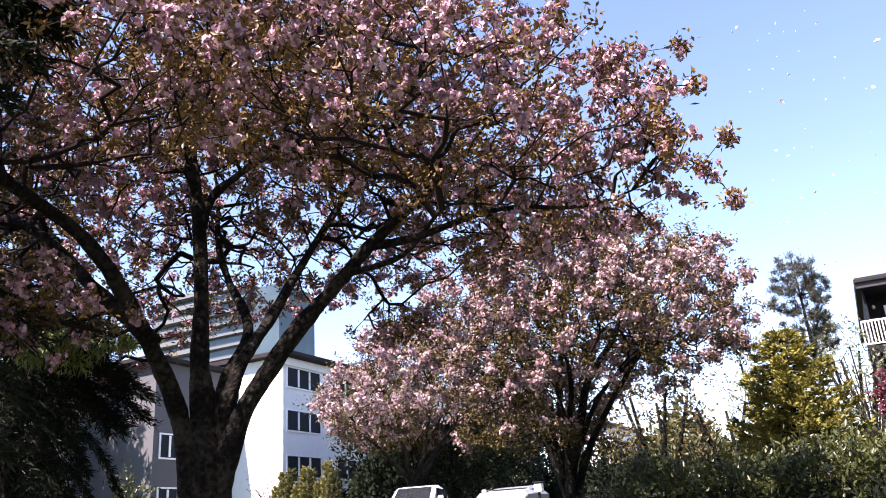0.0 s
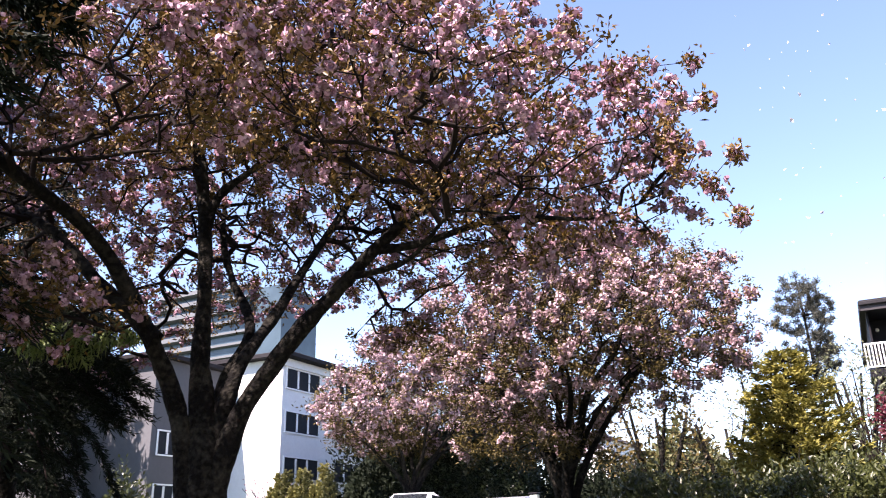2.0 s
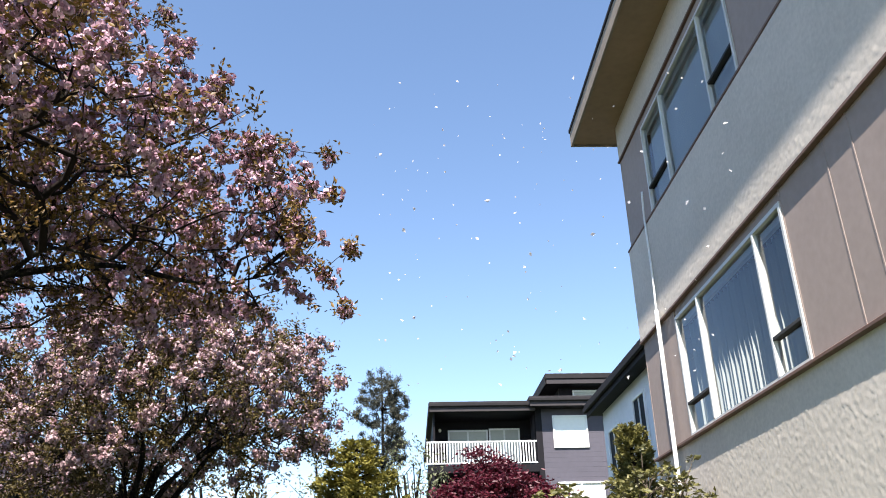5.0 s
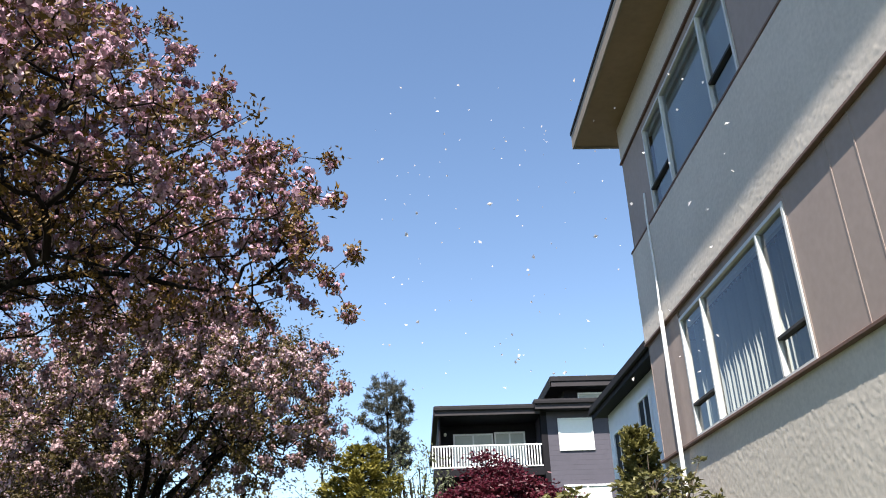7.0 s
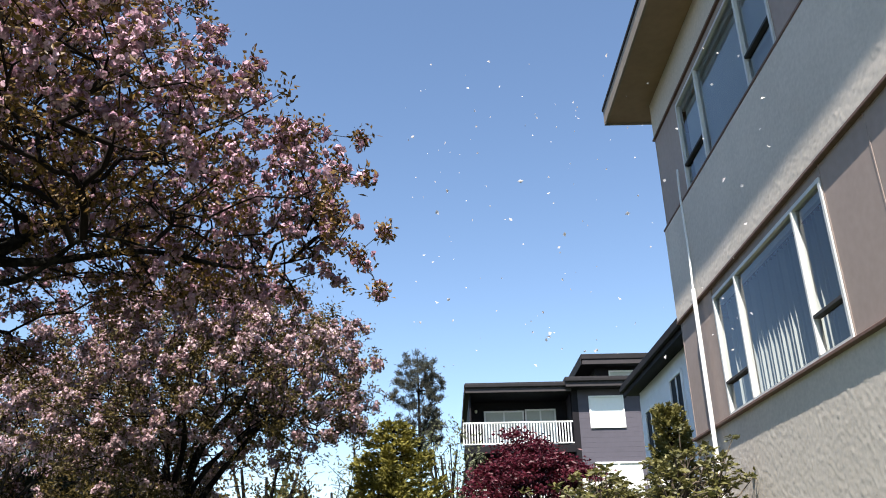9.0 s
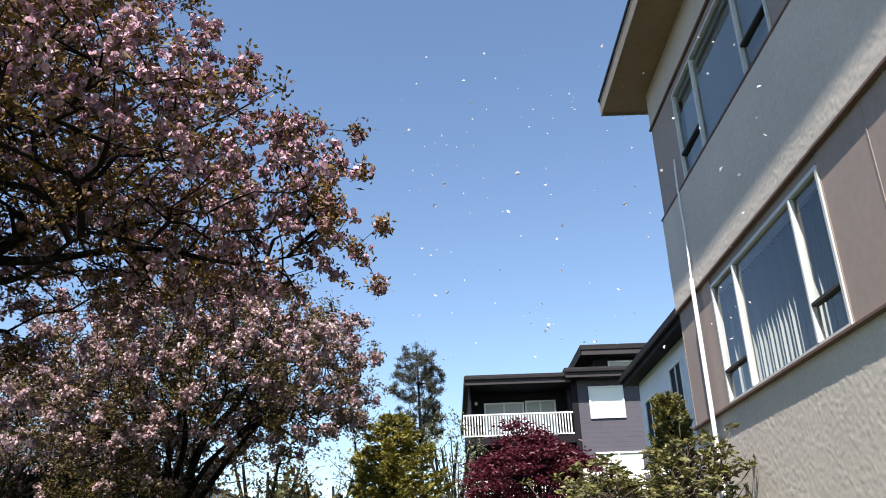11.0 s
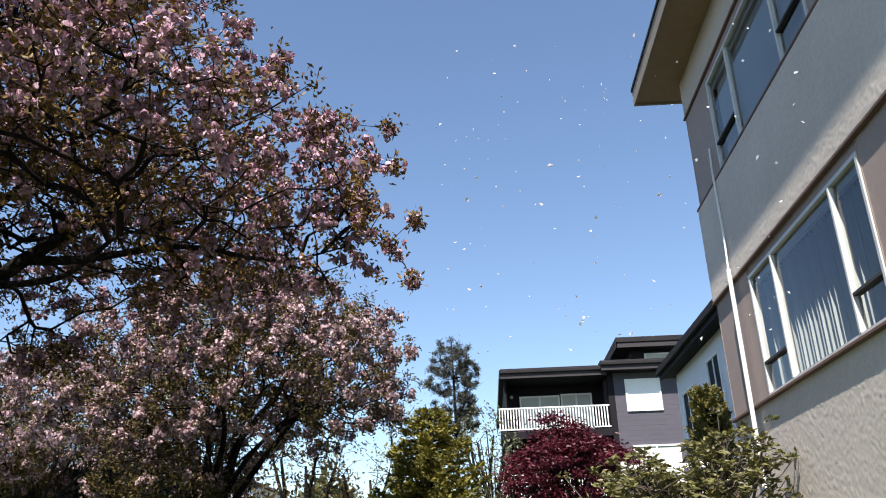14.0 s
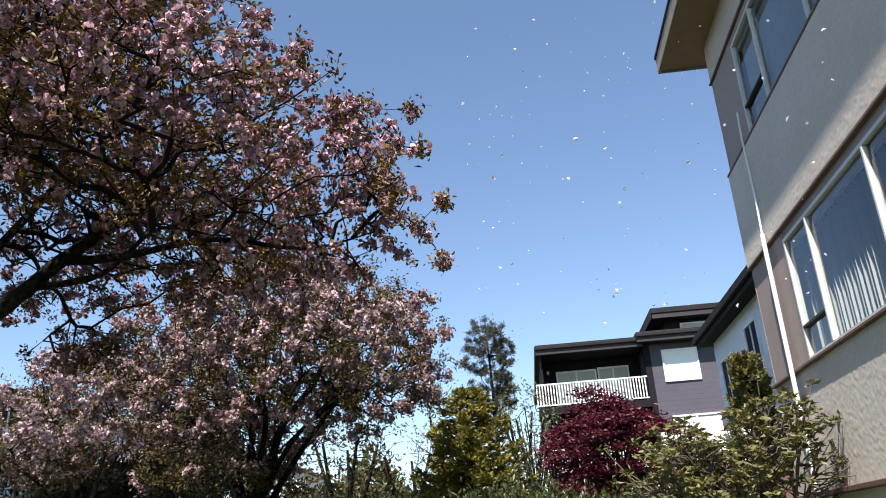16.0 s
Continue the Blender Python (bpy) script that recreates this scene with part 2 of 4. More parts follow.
def pompoms(name, hubs, rng, mat, parent, radius, petals, petal, label="", kind="stuff"):
    """Round double flowers: cupped five-sided petals set as a ball about each hub."""
    n = len(hubs)
    k = rng.integers(petals - 3, petals + 4, n)
    size = np.repeat(rng.uniform(0.6, 1.15, n), k)[:, None]
    c = np.repeat(hubs, k, 0)
    out_way = unit(rng.normal(size=c.shape))
    face = unit(out_way + 0.45 * rng.normal(size=c.shape))
    a = unit(np.cross(face, rng.normal(size=c.shape)))
    b = np.cross(face, a)
    mid = c + out_way * radius * size * rng.uniform(0.55, 1.0, (len(c), 1))
    r = petal * 0.5 * size * rng.uniform(0.75, 1.2, (len(c), 1))
    ring5 = [mid + r * (math.cos(w) * a * 0.85 + math.sin(w) * b) - face * r * (0.35 if j % 2 else 0.05)
             for j, w in enumerate(np.arange(5) * 2 * math.pi / 5)]
    v = np.stack(ring5, 1)
    f = np.arange(len(c))[:, None] * 5 + np.arange(5)[None, :]
    return raw(name, v.reshape(-1, 3), f, mat, parent, label, kind)


def ground_z(x, y):
    """The street climbs gently away from the camera; the gardens lie a little above it."""
    t = np.clip((np.asarray(y, dtype=float) + 2) / 52.0, 0, 1)
    rise = 3.2 * (t * 1.15 - 0.15 * t * t)
    bank = 0.45 * np.clip((np.asarray(x, dtype=float) + 3.2) / 1.5, 0, 1) * np.clip((np.asarray(y, dtype=float) - 4) / 3, 0, 1)
    return rise + bank - 0.12


def grown(limbs, targets, rng, tip=0.004, power=0.42, step=0.18, lift=0.12):
    """Branches that reach from the limbs to each target. Returns the chains and the outer nodes."""
    pos, par = [], []
    for pts, parent in limbs:
        last = -1
        for k, q in enumerate(pts):
            if k == 0 and parent is not None:
                last = int(np.argmin(np.linalg.norm(np.array(pos) - q, axis=1)))
                continue
            pos.append(np.array(q, dtype=float))
            par.append(last)
            last = len(pos) - 1
    fixed = len(pos)
    P = np.zeros((fixed + 60 * len(targets), 3))
    P[:fixed] = pos
    count = fixed
    root = P[0].copy()
    D = np.zeros_like(P)
    for k in range(fixed):
        d = P[k] - P[par[k]] if par[k] >= 0 else np.array([0, 0, 1.0])
        D[k] = d / (np.linalg.norm(d) + 1e-6)
    T = np.asarray(targets, dtype=float)
    heads = np.array(pos)
    order = np.argsort([np.min(np.linalg.norm(heads - t, axis=1)) for t in T])
    chains, ends = [], []
    for i in order:
        t = T[i]
        dist = np.linalg.norm(P[:count] - t, axis=1)
        inward = np.linalg.norm(P[:count] - root, axis=1)
        back = np.maximum(0, inward - np.linalg.norm(t - root))
        toward = (t - P[:count]) / (dist[:, None] + 1e-6)
        bend_cost = 1 - np.einsum("ij,ij->i", toward, D[:count])
        j = int(np.argmin(dist * (1 + 0.55 * bend_cost) + 0.9 * back))
        a = P[j].copy()
        gap = np.linalg.norm(t - a)
        m = max(1, int(gap / step))
        prev, ids = j, [j]
        ctrl = a + 0.45 * gap * (0.75 * D[j] + 0.25 * (t - a) / (gap + 1e-6)) + rng.normal(size=3) * 0.05 * gap
        for k in range(1, m + 1):
            s = k / m
            q = (1 - s) ** 2 * a + 2 * s * (1 - s) * ctrl + s * s * t + rng.normal(size=3) * 0.016 * (k < m)
            q[2] += lift * 0.5 * gap * math.sin(math.pi * s)
            P[count] = q
            D[count] = (q - P[prev]) / (np.linalg.norm(q - P[prev]) + 1e-6)
            par.append(prev)
            prev = count
            ids.append(count)
            count += 1
        chains.append(ids)
        ends.append(prev)
    load = np.zeros(count)
    for e in ends:
        load[e] += 1
    for k in range(count - 1, -1, -1):
        if par[k] >= 0:
            load[par[k]] += load[k]
    radius = tip * np.maximum(load, 1) ** power
    made = []
    for ids in chains:
        r = radius[ids].copy()
        r[0] = min(r[0], r[1] * 1.25)
        made.append((P[ids], r))
    outer = np.array([k for ids in chains for k in ids[1:] if load[k] <= 4])
    return made, P[outer], radius, P[:count]


# ---------------- ground ----------------
def sheet(name, xs, ys, lift, mat, label, category):
    X, Y = np.meshgrid(xs, ys, indexing="ij")
    Z = ground_z(X, Y) + lift
    n, m = X.shape
    v = np.stack([X, Y, Z], -1).reshape(-1, 3)
    i, j = np.meshgrid(np.arange(n - 1), np.arange(m - 1), indexing="ij")
    f = np.stack([i * m + j, (i + 1) * m + j, (i + 1) * m + j + 1, i * m + j + 1], -1).reshape(-1, 4)
    return tagged(raw(name, v, f, mat, smooth=True), label, category, kind="structure")


far = [-3000, -800, -300, -120, -60]
sheet("ground", far + list(np.arange(-40, 41, 1.0)) + [60, 120, 300, 800, 3000],
      far + list(np.arange(-40, 71, 1.0)) + [120, 300, 800, 3000], 0.0, GRASS, "mown grass gardens on a gentle slope", "ground")
sheet("road", list(np.arange(-14.2, -6.7, 0.5)), list(np.arange(-40, 60.5, 2)), 0.03, ASPHALT, "grey asphalt street climbing the slope", "road")
sheet("pavement", list(np.arange(-3.9, -2.3, 0.4)), list(np.arange(-40, 60.5, 2)), 0.05, CONCRETE, "pale concrete footpath beside the lawn", "pavement")
for name, x in (("kerb_near", -6.7), ("kerb_far", -14.4)):
    ys = np.arange(-40, 60.5, 2)
    v = np.array([[x + dx, y, ground_z(x, y) + dz] for y in ys for dx, dz in ((0, 0.0), (0, 0.13), (0.15, 0.13), (0.15, 0.0))])
    f = [[4 * k + a, 4 * k + b, 4 * k + 4 + b, 4 * k + 4 + a] for k in range(len(ys) - 1) for a, b in ((0, 1), (1, 2), (2, 3))]
    tagged(raw(name, v, f, CONCRETE), "concrete kerb along the street", "kerb", kind="structure")

# ---------------- the stucco apartment building beside the camera ----------------
WX, WY = 2.92, 9.58
Z_BASE, Z_SILL1, Z_HEAD1, Z_SILL2, Z_HEAD2, Z_SOFFIT = 1.98, 3.20, 4.60, 5.89, 7.21, 7.78
flat = thing("apartment_building", (WX + 4, 2, 0.2), "beige roughcast stucco apartment block with taupe panels", "building")
part("basement_wall", box(WX + 0.05, WX + 9, -12, WY - 0.06, -0.4, Z_BASE - 0.05), STUCCO, flat)
part("base_trim", box(WX - 0.05, WX + 9, -12, WY + 0.03, Z_BASE - 0.05, Z_BASE, 0.006), TRIM_RED, flat, "red-brown painted base trim")


def rough_wall(name, z0, z1, x, seed):
    """A roughcast band of the wall, with its relief modelled, closed behind."""
    rng = np.random.default_rng(seed)
    ys = np.linspace(2.6, WY, 420)
    zs = np.linspace(z0, z1, max(12, int((z1 - z0) / 0.017)))
    Y, Z = np.meshgrid(ys, zs, indexing="ij")
    bumps = rng.normal(size=Y.shape)
    soft = (bumps + np.roll(bumps, 1, 0) + np.roll(bumps, 1, 1)) / 1.7
    X = x - 0.0013 * np.clip(0.5 * bumps + 0.5 * soft + 0.5, 0, 3)
    X[:, [0, -1]] = x
    n, m = Y.shape
    v = np.stack([X, Y, Z], -1).reshape(-1, 3)
    i, j = np.meshgrid(np.arange(n - 1), np.arange(m - 1), indexing="ij")
    f = np.stack([i * m + j, i * m + j + 1, (i + 1) * m + j + 1, (i + 1) * m + j], -1).reshape(-1, 4)
    raw(name, v, f, STUCCO, flat, "beige roughcast stucco", smooth=True)
    part(name.replace("face", "wall"), box(x + 0.004, WX + 9, -12, WY - 0.003, z0, z1), STUCCO, flat)


rough_wall("plinth_face", Z_BASE, Z_SILL1 - 0.03, WX, 3)
rough_wall("spandrel_face", Z_HEAD1 + 0.03, Z_SILL2 - 0.03, WX - 0.035, 4)
rough_wall("frieze_face", Z_HEAD2 + 0.03, Z_SOFFIT, WX - 0.01, 5)
part("sill_trim", box(WX - 0.05, WX + 9, -12, WY + 0.02, Z_SILL1 - 0.03, Z_SILL1, 0.005), TRIM_RED, flat, "red-brown sill trim")
part("head_trim", box(WX - 0.045, WX + 9, -12, WY + 0.02, Z_HEAD1, Z_HEAD1 + 0.03, 0.005), TRIM_RED, flat, "red-brown head trim")
part("sill_trim", box(WX - 0.045, WX + 9, -12, WY + 0.02, Z_SILL2 - 0.03, Z_SILL2, 0.005), TRIM_RED, flat, "red-brown sill trim")
part("head_trim", box(WX - 0.03, WX + 9, -12, WY + 0.02, Z_HEAD2, Z_HEAD2 + 0.03, 0.005), TRIM_RED, flat, "red-brown head trim")
part("end_wall", box(WX + 0.25, WX + 9, WY - 0.2, WY - 0.02, Z_SILL1, Z_SOFFIT), STUCCO, flat)
# near-black colour stands in for the dimness of the rooms
part("inner_wall", box(WX + 1.6, WX + 1.7, -12, WY - 0.2, Z_SILL1, Z_SOFFIT), DARK, flat, "near-black room wall, the unlit room's shade in its colour")
part("soffit", box(WX - 0.52, WX + 9, -12, WY + 0.42, Z_SOFFIT, Z_SOFFIT + 0.04), SOFFIT, flat, "tan boarded soffit")
part("fascia", box(WX - 0.555, WX - 0.523, -12, WY + 0.42, Z_SOFFIT - 0.03, Z_SOFFIT + 0.2, 0.004), FASCIA, flat, "tan painted fascia board")
part("fascia", box(WX - 0.555, WX + 9, WY + 0.423, WY + 0.455, Z_SOFFIT - 0.03, Z_SOFFIT + 0.2, 0.004), FASCIA, flat, "tan painted fascia board")
part("roof", box(WX - 0.57, WX + 9, -12, WY + 0.47, Z_SOFFIT + 0.2, Z_SOFFIT + 0.26, 0.01), ROOF, flat, "dark flat roof edge")


def panels(z0, z1, edges):
    for a, b in edges:
        part("panel", box(WX, WX + 0.05, a + 0.004, b - 0.004, z0, z1, 0.003), PANEL, flat, "flat taupe infill panel")
        part("joint_strip", box(WX - 0.004, WX + 0.012, b - 0.012, b + 0.004, z0, z1), PANEL, flat)


def sheet_pane(y0, y1, z0, z1):
    bm = bmesh.new()
    bm.faces.new([bm.verts.new((WX + 0.018, y, z)) for y, z in ((y0, z0), (y0, z1), (y1, z1), (y1, z0))])
    bmesh.ops.recalc_face_normals(bm, faces=bm.faces)
    if bm.faces[:][0].normal.x > 0:
        bmesh.ops.reverse_faces(bm, faces=bm.faces[:])
    return bm


def wide_window(z0, z1, ya, y1, y2, yb, blinds):
    """Frame between ya (far) and yb (near), with a wide fixed light between two side lights that have low vents."""
    fr = 0.034
    win = part("window", ring("x", WX - 0.018, 0.068, yb - fr / 2, ya + fr / 2, z0, z1, fr), ALU, flat, "wide window with a pale metal frame")
    for y in (y1, y2):
        part("mullion", box(WX - 0.022, WX + 0.045, y - fr / 2, y + fr / 2, z0 + fr, z1 - fr, 0.004), ALU, win)
    for a, b in ((ya, y1), (y2, yb)):
        zt = z0 + 0.34
        part("vent_bar", box(WX - 0.02, WX + 0.045, b + fr / 2 + 0.002, a - fr / 2 - 0.002, zt - 0.014, zt + 0.014, 0.003), DARK, win)
        for za, zb in ((z0 + fr, zt - 0.024), (zt + 0.024, z1 - fr)):
            part("pane", sheet_pane(b + fr / 2, a - fr / 2, za, zb), GLASS, win).visible_shadow = False
    part("pane", sheet_pane(y2 + fr / 2, y1 - fr / 2, z0 + fr, z1 - fr), GLASS, win).visible_shadow = False
    part("head_shadow_rail", box(WX + 0.05, WX + 0.09, yb, ya, z1 - 0.1, z1), BLIND, win)
    if blinds:
        for k in range(30):
            y = ya - 0.06 - k * (ya - yb - 0.1) / 30
            turn = 0.35 + 0.25 * math.sin(k * 2.1)
            top = z1 - 0.1
            bm = box(-0.042, 0.042, -0.0015, 0.0015, z0 + 0.06 + 0.02 * math.sin(k * 1.7), top)
            bmesh.ops.rotate(bm, verts=bm.verts, cent=(0, 0, 0), matrix=Matrix.Rotation(turn, 3, "Z"))
            bmesh.ops.translate(bm, verts=bm.verts, vec=(WX + 0.14, y, 0))
            part("blind_slat", bm, BLIND, win)
    else:
        part("roller_shade", box(WX + 0.09, WX + 0.1, yb + 0.03, ya - 0.03, z0 + 0.05, z1 - 0.05), BLIND, win, "pale drawn roller shade")


wide_window(Z_SILL1, Z_HEAD1 - 0.1, 8.27, 7.58, 6.10, 5.56, True)
wide_window(Z_SILL2, Z_HEAD2 - 0.12, 8.51, 7.75, 6.40, 5.76, False)
part("head_board", box(WX + 0.004, WX + 0.05, 5.53, 8.30, Z_HEAD1 - 0.098, Z_HEAD1), PANEL, flat)
part("head_board", box(WX + 0.004, WX + 0.05, 5.73, 8.54, Z_HEAD2 - 0.118, Z_HEAD2), PANEL, flat)
panels(Z_SILL1, Z_HEAD1, [(8.33, 9.56), (4.80, 5.54), (4.46, 4.80), (3.6, 4.46), (2.4, 3.6), (1.2, 2.4), (-2, 1.2), (-12, -2)])
panels(Z_SILL2, Z_HEAD2, [(8.54, 9.56), (4.2, 5.73), (2.4, 4.2), (-2, 2.4), (-12, -2)])

pipe = thing("downspout", (WX - 0.09, 8.66, 1.0), "white downspout on the stucco wall", "downspout")
tubes("pipe", [([(WX - 0.09, 8.72, 0.85), (WX - 0.09, 8.70, 2.0), (WX - 0.09, 8.66, 3.3), (WX - 0.09, 8.64, 4.72)], [0.025] * 4)], WHITE, pipe, 10)
tubes("cable", [(spline([(WX - 0.09, 8.64, 4.72), (WX - 0.07, 8.66, 5.2), (WX - 0.06, 8.70, 5.9), (WX - 0.04, 8.72, 6.3)], 3), [0.012] * 10)], WHITE, pipe, 6, "thin pale cable")
# ---------------- pale neighbour, tinted blue for sky light, with a dark eave ---
nb = thing("neighbour_house", (9, 18, 1.2), "pale sided house, sky light's blue in its paint, with a dark brown eave", "house")
BX = 5.05
part("wall", box(BX, BX + 9, 12.4, 20.9, 0.5, 6.29), SKY_TINT_WHITE, nb)
for k in range(26):
    z = 1.2 + k * 0.19
    part("siding_board", box(BX - 0.014, BX, 12.4, 20.9, z, z + 0.188), SKY_TINT_WHITE, nb)
part("soffit", box(BX - 0.32, BX + 9, 12.0, 21.2, 6.29, 6.34), CHARCOAL, nb, "dark boarded soffit")
part("fascia", box(BX - 0.36, BX - 0.32, 12.0, 21.24, 6.24, 6.50, 0.006), CHARCOAL, nb, "dark fascia board")
part("gutter", box(BX - 0.45, BX - 0.362, 12.0, 21.24, 6.36, 6.50, 0.02), ROOF, nb, "dark metal gutter")
part("roof", box(BX - 0.4, BX + 9, 12.0, 21.25, 6.50, 6.60, 0.02), ROOF, nb)


def side_window(ya, yb, z0, z1):
    win = part("window", ring("x", BX - 0.06, 0.07, ya - 0.05, yb + 0.05, z0 - 0.05, z1 + 0.05, 0.06), WHITE, nb, "white framed window")
    part("mullion", box(BX - 0.05, BX, (ya + yb) / 2 - 0.025, (ya + yb) / 2 + 0.025, z0, z1), WHITE, win)
    part("pane", box(BX - 0.03, BX - 0.018, ya, yb, z0, z1), PANE_DARK, win, "dark glass pane")


side_window(19.3, 20.3, 4.5, 5.65)
side_window(16.9, 17.8, 4.75, 5.85)
part("sill_board", box(BX - 0.12, BX, 19.15, 20.45, 4.25, 4.37, 0.01), CHARCOAL, nb)
porch = thing("porch", (3.2, 11.0, 1.0), "red-brown porch wall with a white board rail", "porch")
part("front_wall", box(1.75, 4.9, 10.95, 11.07, 0.8, 2.44), TRIM_RED, porch, "red-brown stained boards")
part("ledge", box(1.68, 4.9, 10.84, 11.16, 2.44, 2.52, 0.01), TRIM_RED, porch, "red-brown painted ledge")
for k in range(7):
    x = 1.78 + k * 0.5
    part("rail_post", box(x, x + 0.07, 10.97, 11.04, 2.52, 2.95, 0.006), WHITE, porch)
for z in (2.62, 2.84):
    part("rail_board", box(1.78, 4.9, 10.94, 10.968, z, z + 0.06, 0.004), WHITE, porch)

# ---------------- dark house with balconies ----------------
dh = thing("dark_house", (5, 38, 2.3), "charcoal and mauve house with white balcony rails", "house")
HY = 34.0
part("main_wall", box(1.05, 5.3, HY + 1.5, HY + 12, 1.5, 9.3), CHARCOAL, dh, "charcoal wall behind the balconies")
part("bay_wall", box(5.3, 9.6, HY - 0.1, HY + 12, 1.5, 9.45), SIDING, dh, "mauve-grey sided bay")
for k in range(34):
    z = 2.4 + k * 0.2
    part("siding_board", box(5.55, 9.58, HY - 0.118, HY - 0.1, z, z + 0.197), SIDING, dh)
part("corner_board", box(5.28, 5.55, HY - 0.13, HY + 0.2, 1.5, 9.45, 0.01), CHARCOAL, dh)
part("side_wall", box(0.97, 1.04, HY - 0.1, HY + 12, 1.5, 9.3), CHARCOAL, dh, "charcoal wing wall at the balcony end")
for a, b, y, z in ((0.82, 5.25, HY - 0.45, 9.3), (5.0, 9.9, HY - 0.75, 9.42)):
    part("soffit", box(a, b, y, HY + 12, z, z + 0.06), CHARCOAL, dh)
    part("fascia", box(a, b, y - 0.04, y, z - 0.02, z + 0.2, 0.01), FASCIA_GREY, dh, "grey-brown fascia board")
    part("gutter", box(a - 0.03, b + 0.03, y - 0.14, y - 0.042, z + 0.18, z + 0.34, 0.03), ROOF, dh, "dark metal gutter")
    part("roof", box(a - 0.02, b + 0.02, y, HY + 12, z + 0.06, z + 0.42, 0.03), ROOF, dh)
part("side_fascia", box(0.77, 0.818, HY - 0.5, HY + 12, 9.28, 9.66, 0.01), ROOF, dh)
# clerestory storey, set back
part("clerestory_wall", box(7.2, 11.5, HY + 4.2, HY + 11, 9.8, 11.6), CHARCOAL, dh)
part("clerestory_soffit", box(6.5, 12.2, HY + 3.5, HY + 12, 11.45, 11.52), CHARCOAL, dh)
part("clerestory_fascia", box(6.5, 12.2, HY + 3.45, HY + 3.5, 11.45, 11.68, 0.01), FASCIA_GREY, dh)
part("clerestory_roof", box(6.45, 12.25, HY + 3.4, HY + 12, 11.68, 11.95, 0.03), ROOF, dh)
part("clerestory_side_fascia", box(6.42, 6.448, HY + 3.4, HY + 12, 11.42, 11.8), ROOF, dh)


def front_window(x0, x1, z0, z1, y, fill, mullions=1, label="white framed window"):
    win = part("window", ring("y", y - 0.065, 0.07, x0 - 0.05, x1 + 0.05, z0 - 0.05, z1 + 0.05, 0.07), WHITE, dh, label)
    for k in range(mullions):
        x = x0 + (x1 - x0) * (k + 1) / (mullions + 1)
        part("mullion", box(x - 0.035, x + 0.035, y - 0.055, y - 0.02, z0 + 0.02, z1 - 0.02), WHITE, win)
    part("shade", box(x0, x1, y - 0.02, y - 0.008, z0, z1), fill, win, "pale drawn window shade")


front_window(1.7, 3.35, 6.9, 8.85, HY + 1.5, BLIND)
front_window(3.5, 4.75, 6.9, 8.9, HY + 1.5, BLIND)
front_window(6.05, 7.42, 7.83, 9.08, HY - 0.12, SHADE_CLOTH, 0, "white window with its shade drawn")
front_window(6.1, 7.9, 5.0, 6.35, HY - 0.12, BLIND, 1, "white framed lower window")
front_window(1.7, 3.35, 3.8, 5.7, HY + 1.5, BLIND)
front_window(7.9, 10.6, 10.75, 11.25, HY + 4.2, BLIND, 1, "low clerestory window")


def balcony(z):
    ob = part("balcony", box(0.72, 5.28, HY - 0.35, HY + 1.5, z - 0.3, z, 0.01), CHARCOAL, dh, "dark balcony with white rails")
    bm = box(0.68, 5.25, HY - 0.33, HY - 0.27, z + 0.92, z + 0.98, 0.008)
    part("top_rail", bm, WHITE, ob)
    part("bottom_rail", box(0.68, 5.25, HY - 0.32, HY - 0.28, z + 0.06, z + 0.11, 0.006), WHITE, ob)
    picket = None
    for k in range(39):
        x = 0.70 + k * 0.117
        if picket is None:
            picket = part("picket", box(x - 0.022, x + 0.022, HY - 0.315, HY - 0.285, z + 0.1, z + 0.92), WHITE, ob)
        else:
            p = new("picket", picket.data)
            p.parent = ob
            p.location = (k * 0.117, 0, 0)
    tubes("support_post", [([(0.95, HY - 0.25, z - 0.3), (0.95, HY - 0.25, z - 2.2)], [0.07, 0.07])], CHARCOAL, ob, 4)


balcony(7.1)
balcony(4.4)
lamp = thing("wall_lamp", (1.3, HY + 1.42, 8.85), "small white porch lamp on the dark wall", "lamp")
part("globe", box(1.24, 1.36, HY + 1.3, HY + 1.42, 8.8, 8.95, 0.04), LAMP_GLASS, lamp)
part("mount", box(1.25, 1.35, HY + 1.42, HY + 1.5, 8.86, 8.96, 0.01), CHARCOAL, lamp)

# ---------------- white apartment block across the street, and the tower ----------------
lb = thing("white_apartment_block", (-26, 32, 2.0), "white stucco three storey block with a flat roof", "building")
AX, AY, LZ = -21.6, 27.6, 9.2
part("wall", box(AX - 12, AX, AY, AY + 22, 1.0, LZ), OFF_WHITE, lb)
part("roof", box(AX - 12.5, AX + 0.5, AY - 0.4, AY + 22, LZ + 0.02, LZ + 0.22, 0.02), ROOF, lb, "dark roof edge")
part("fascia", box(AX + 0.0, AX + 0.12, AY, AY + 22, LZ - 0.35, LZ, 0.01), OFF_WHITE, lb)
part("wing_wall", box(AX - 12, AX - 2.9, AY - 4.3, AY - 0.02, 1.0, LZ - 0.4), SHADE_GREY_STUCCO, lb, "grey stucco wing, its colour darkened for tree shade")
part("wing_roof", box(AX - 12.4, AX - 2.6, AY - 4.7, AY - 0.05, LZ - 0.38, LZ - 0.2, 0.02), ROOF, lb)


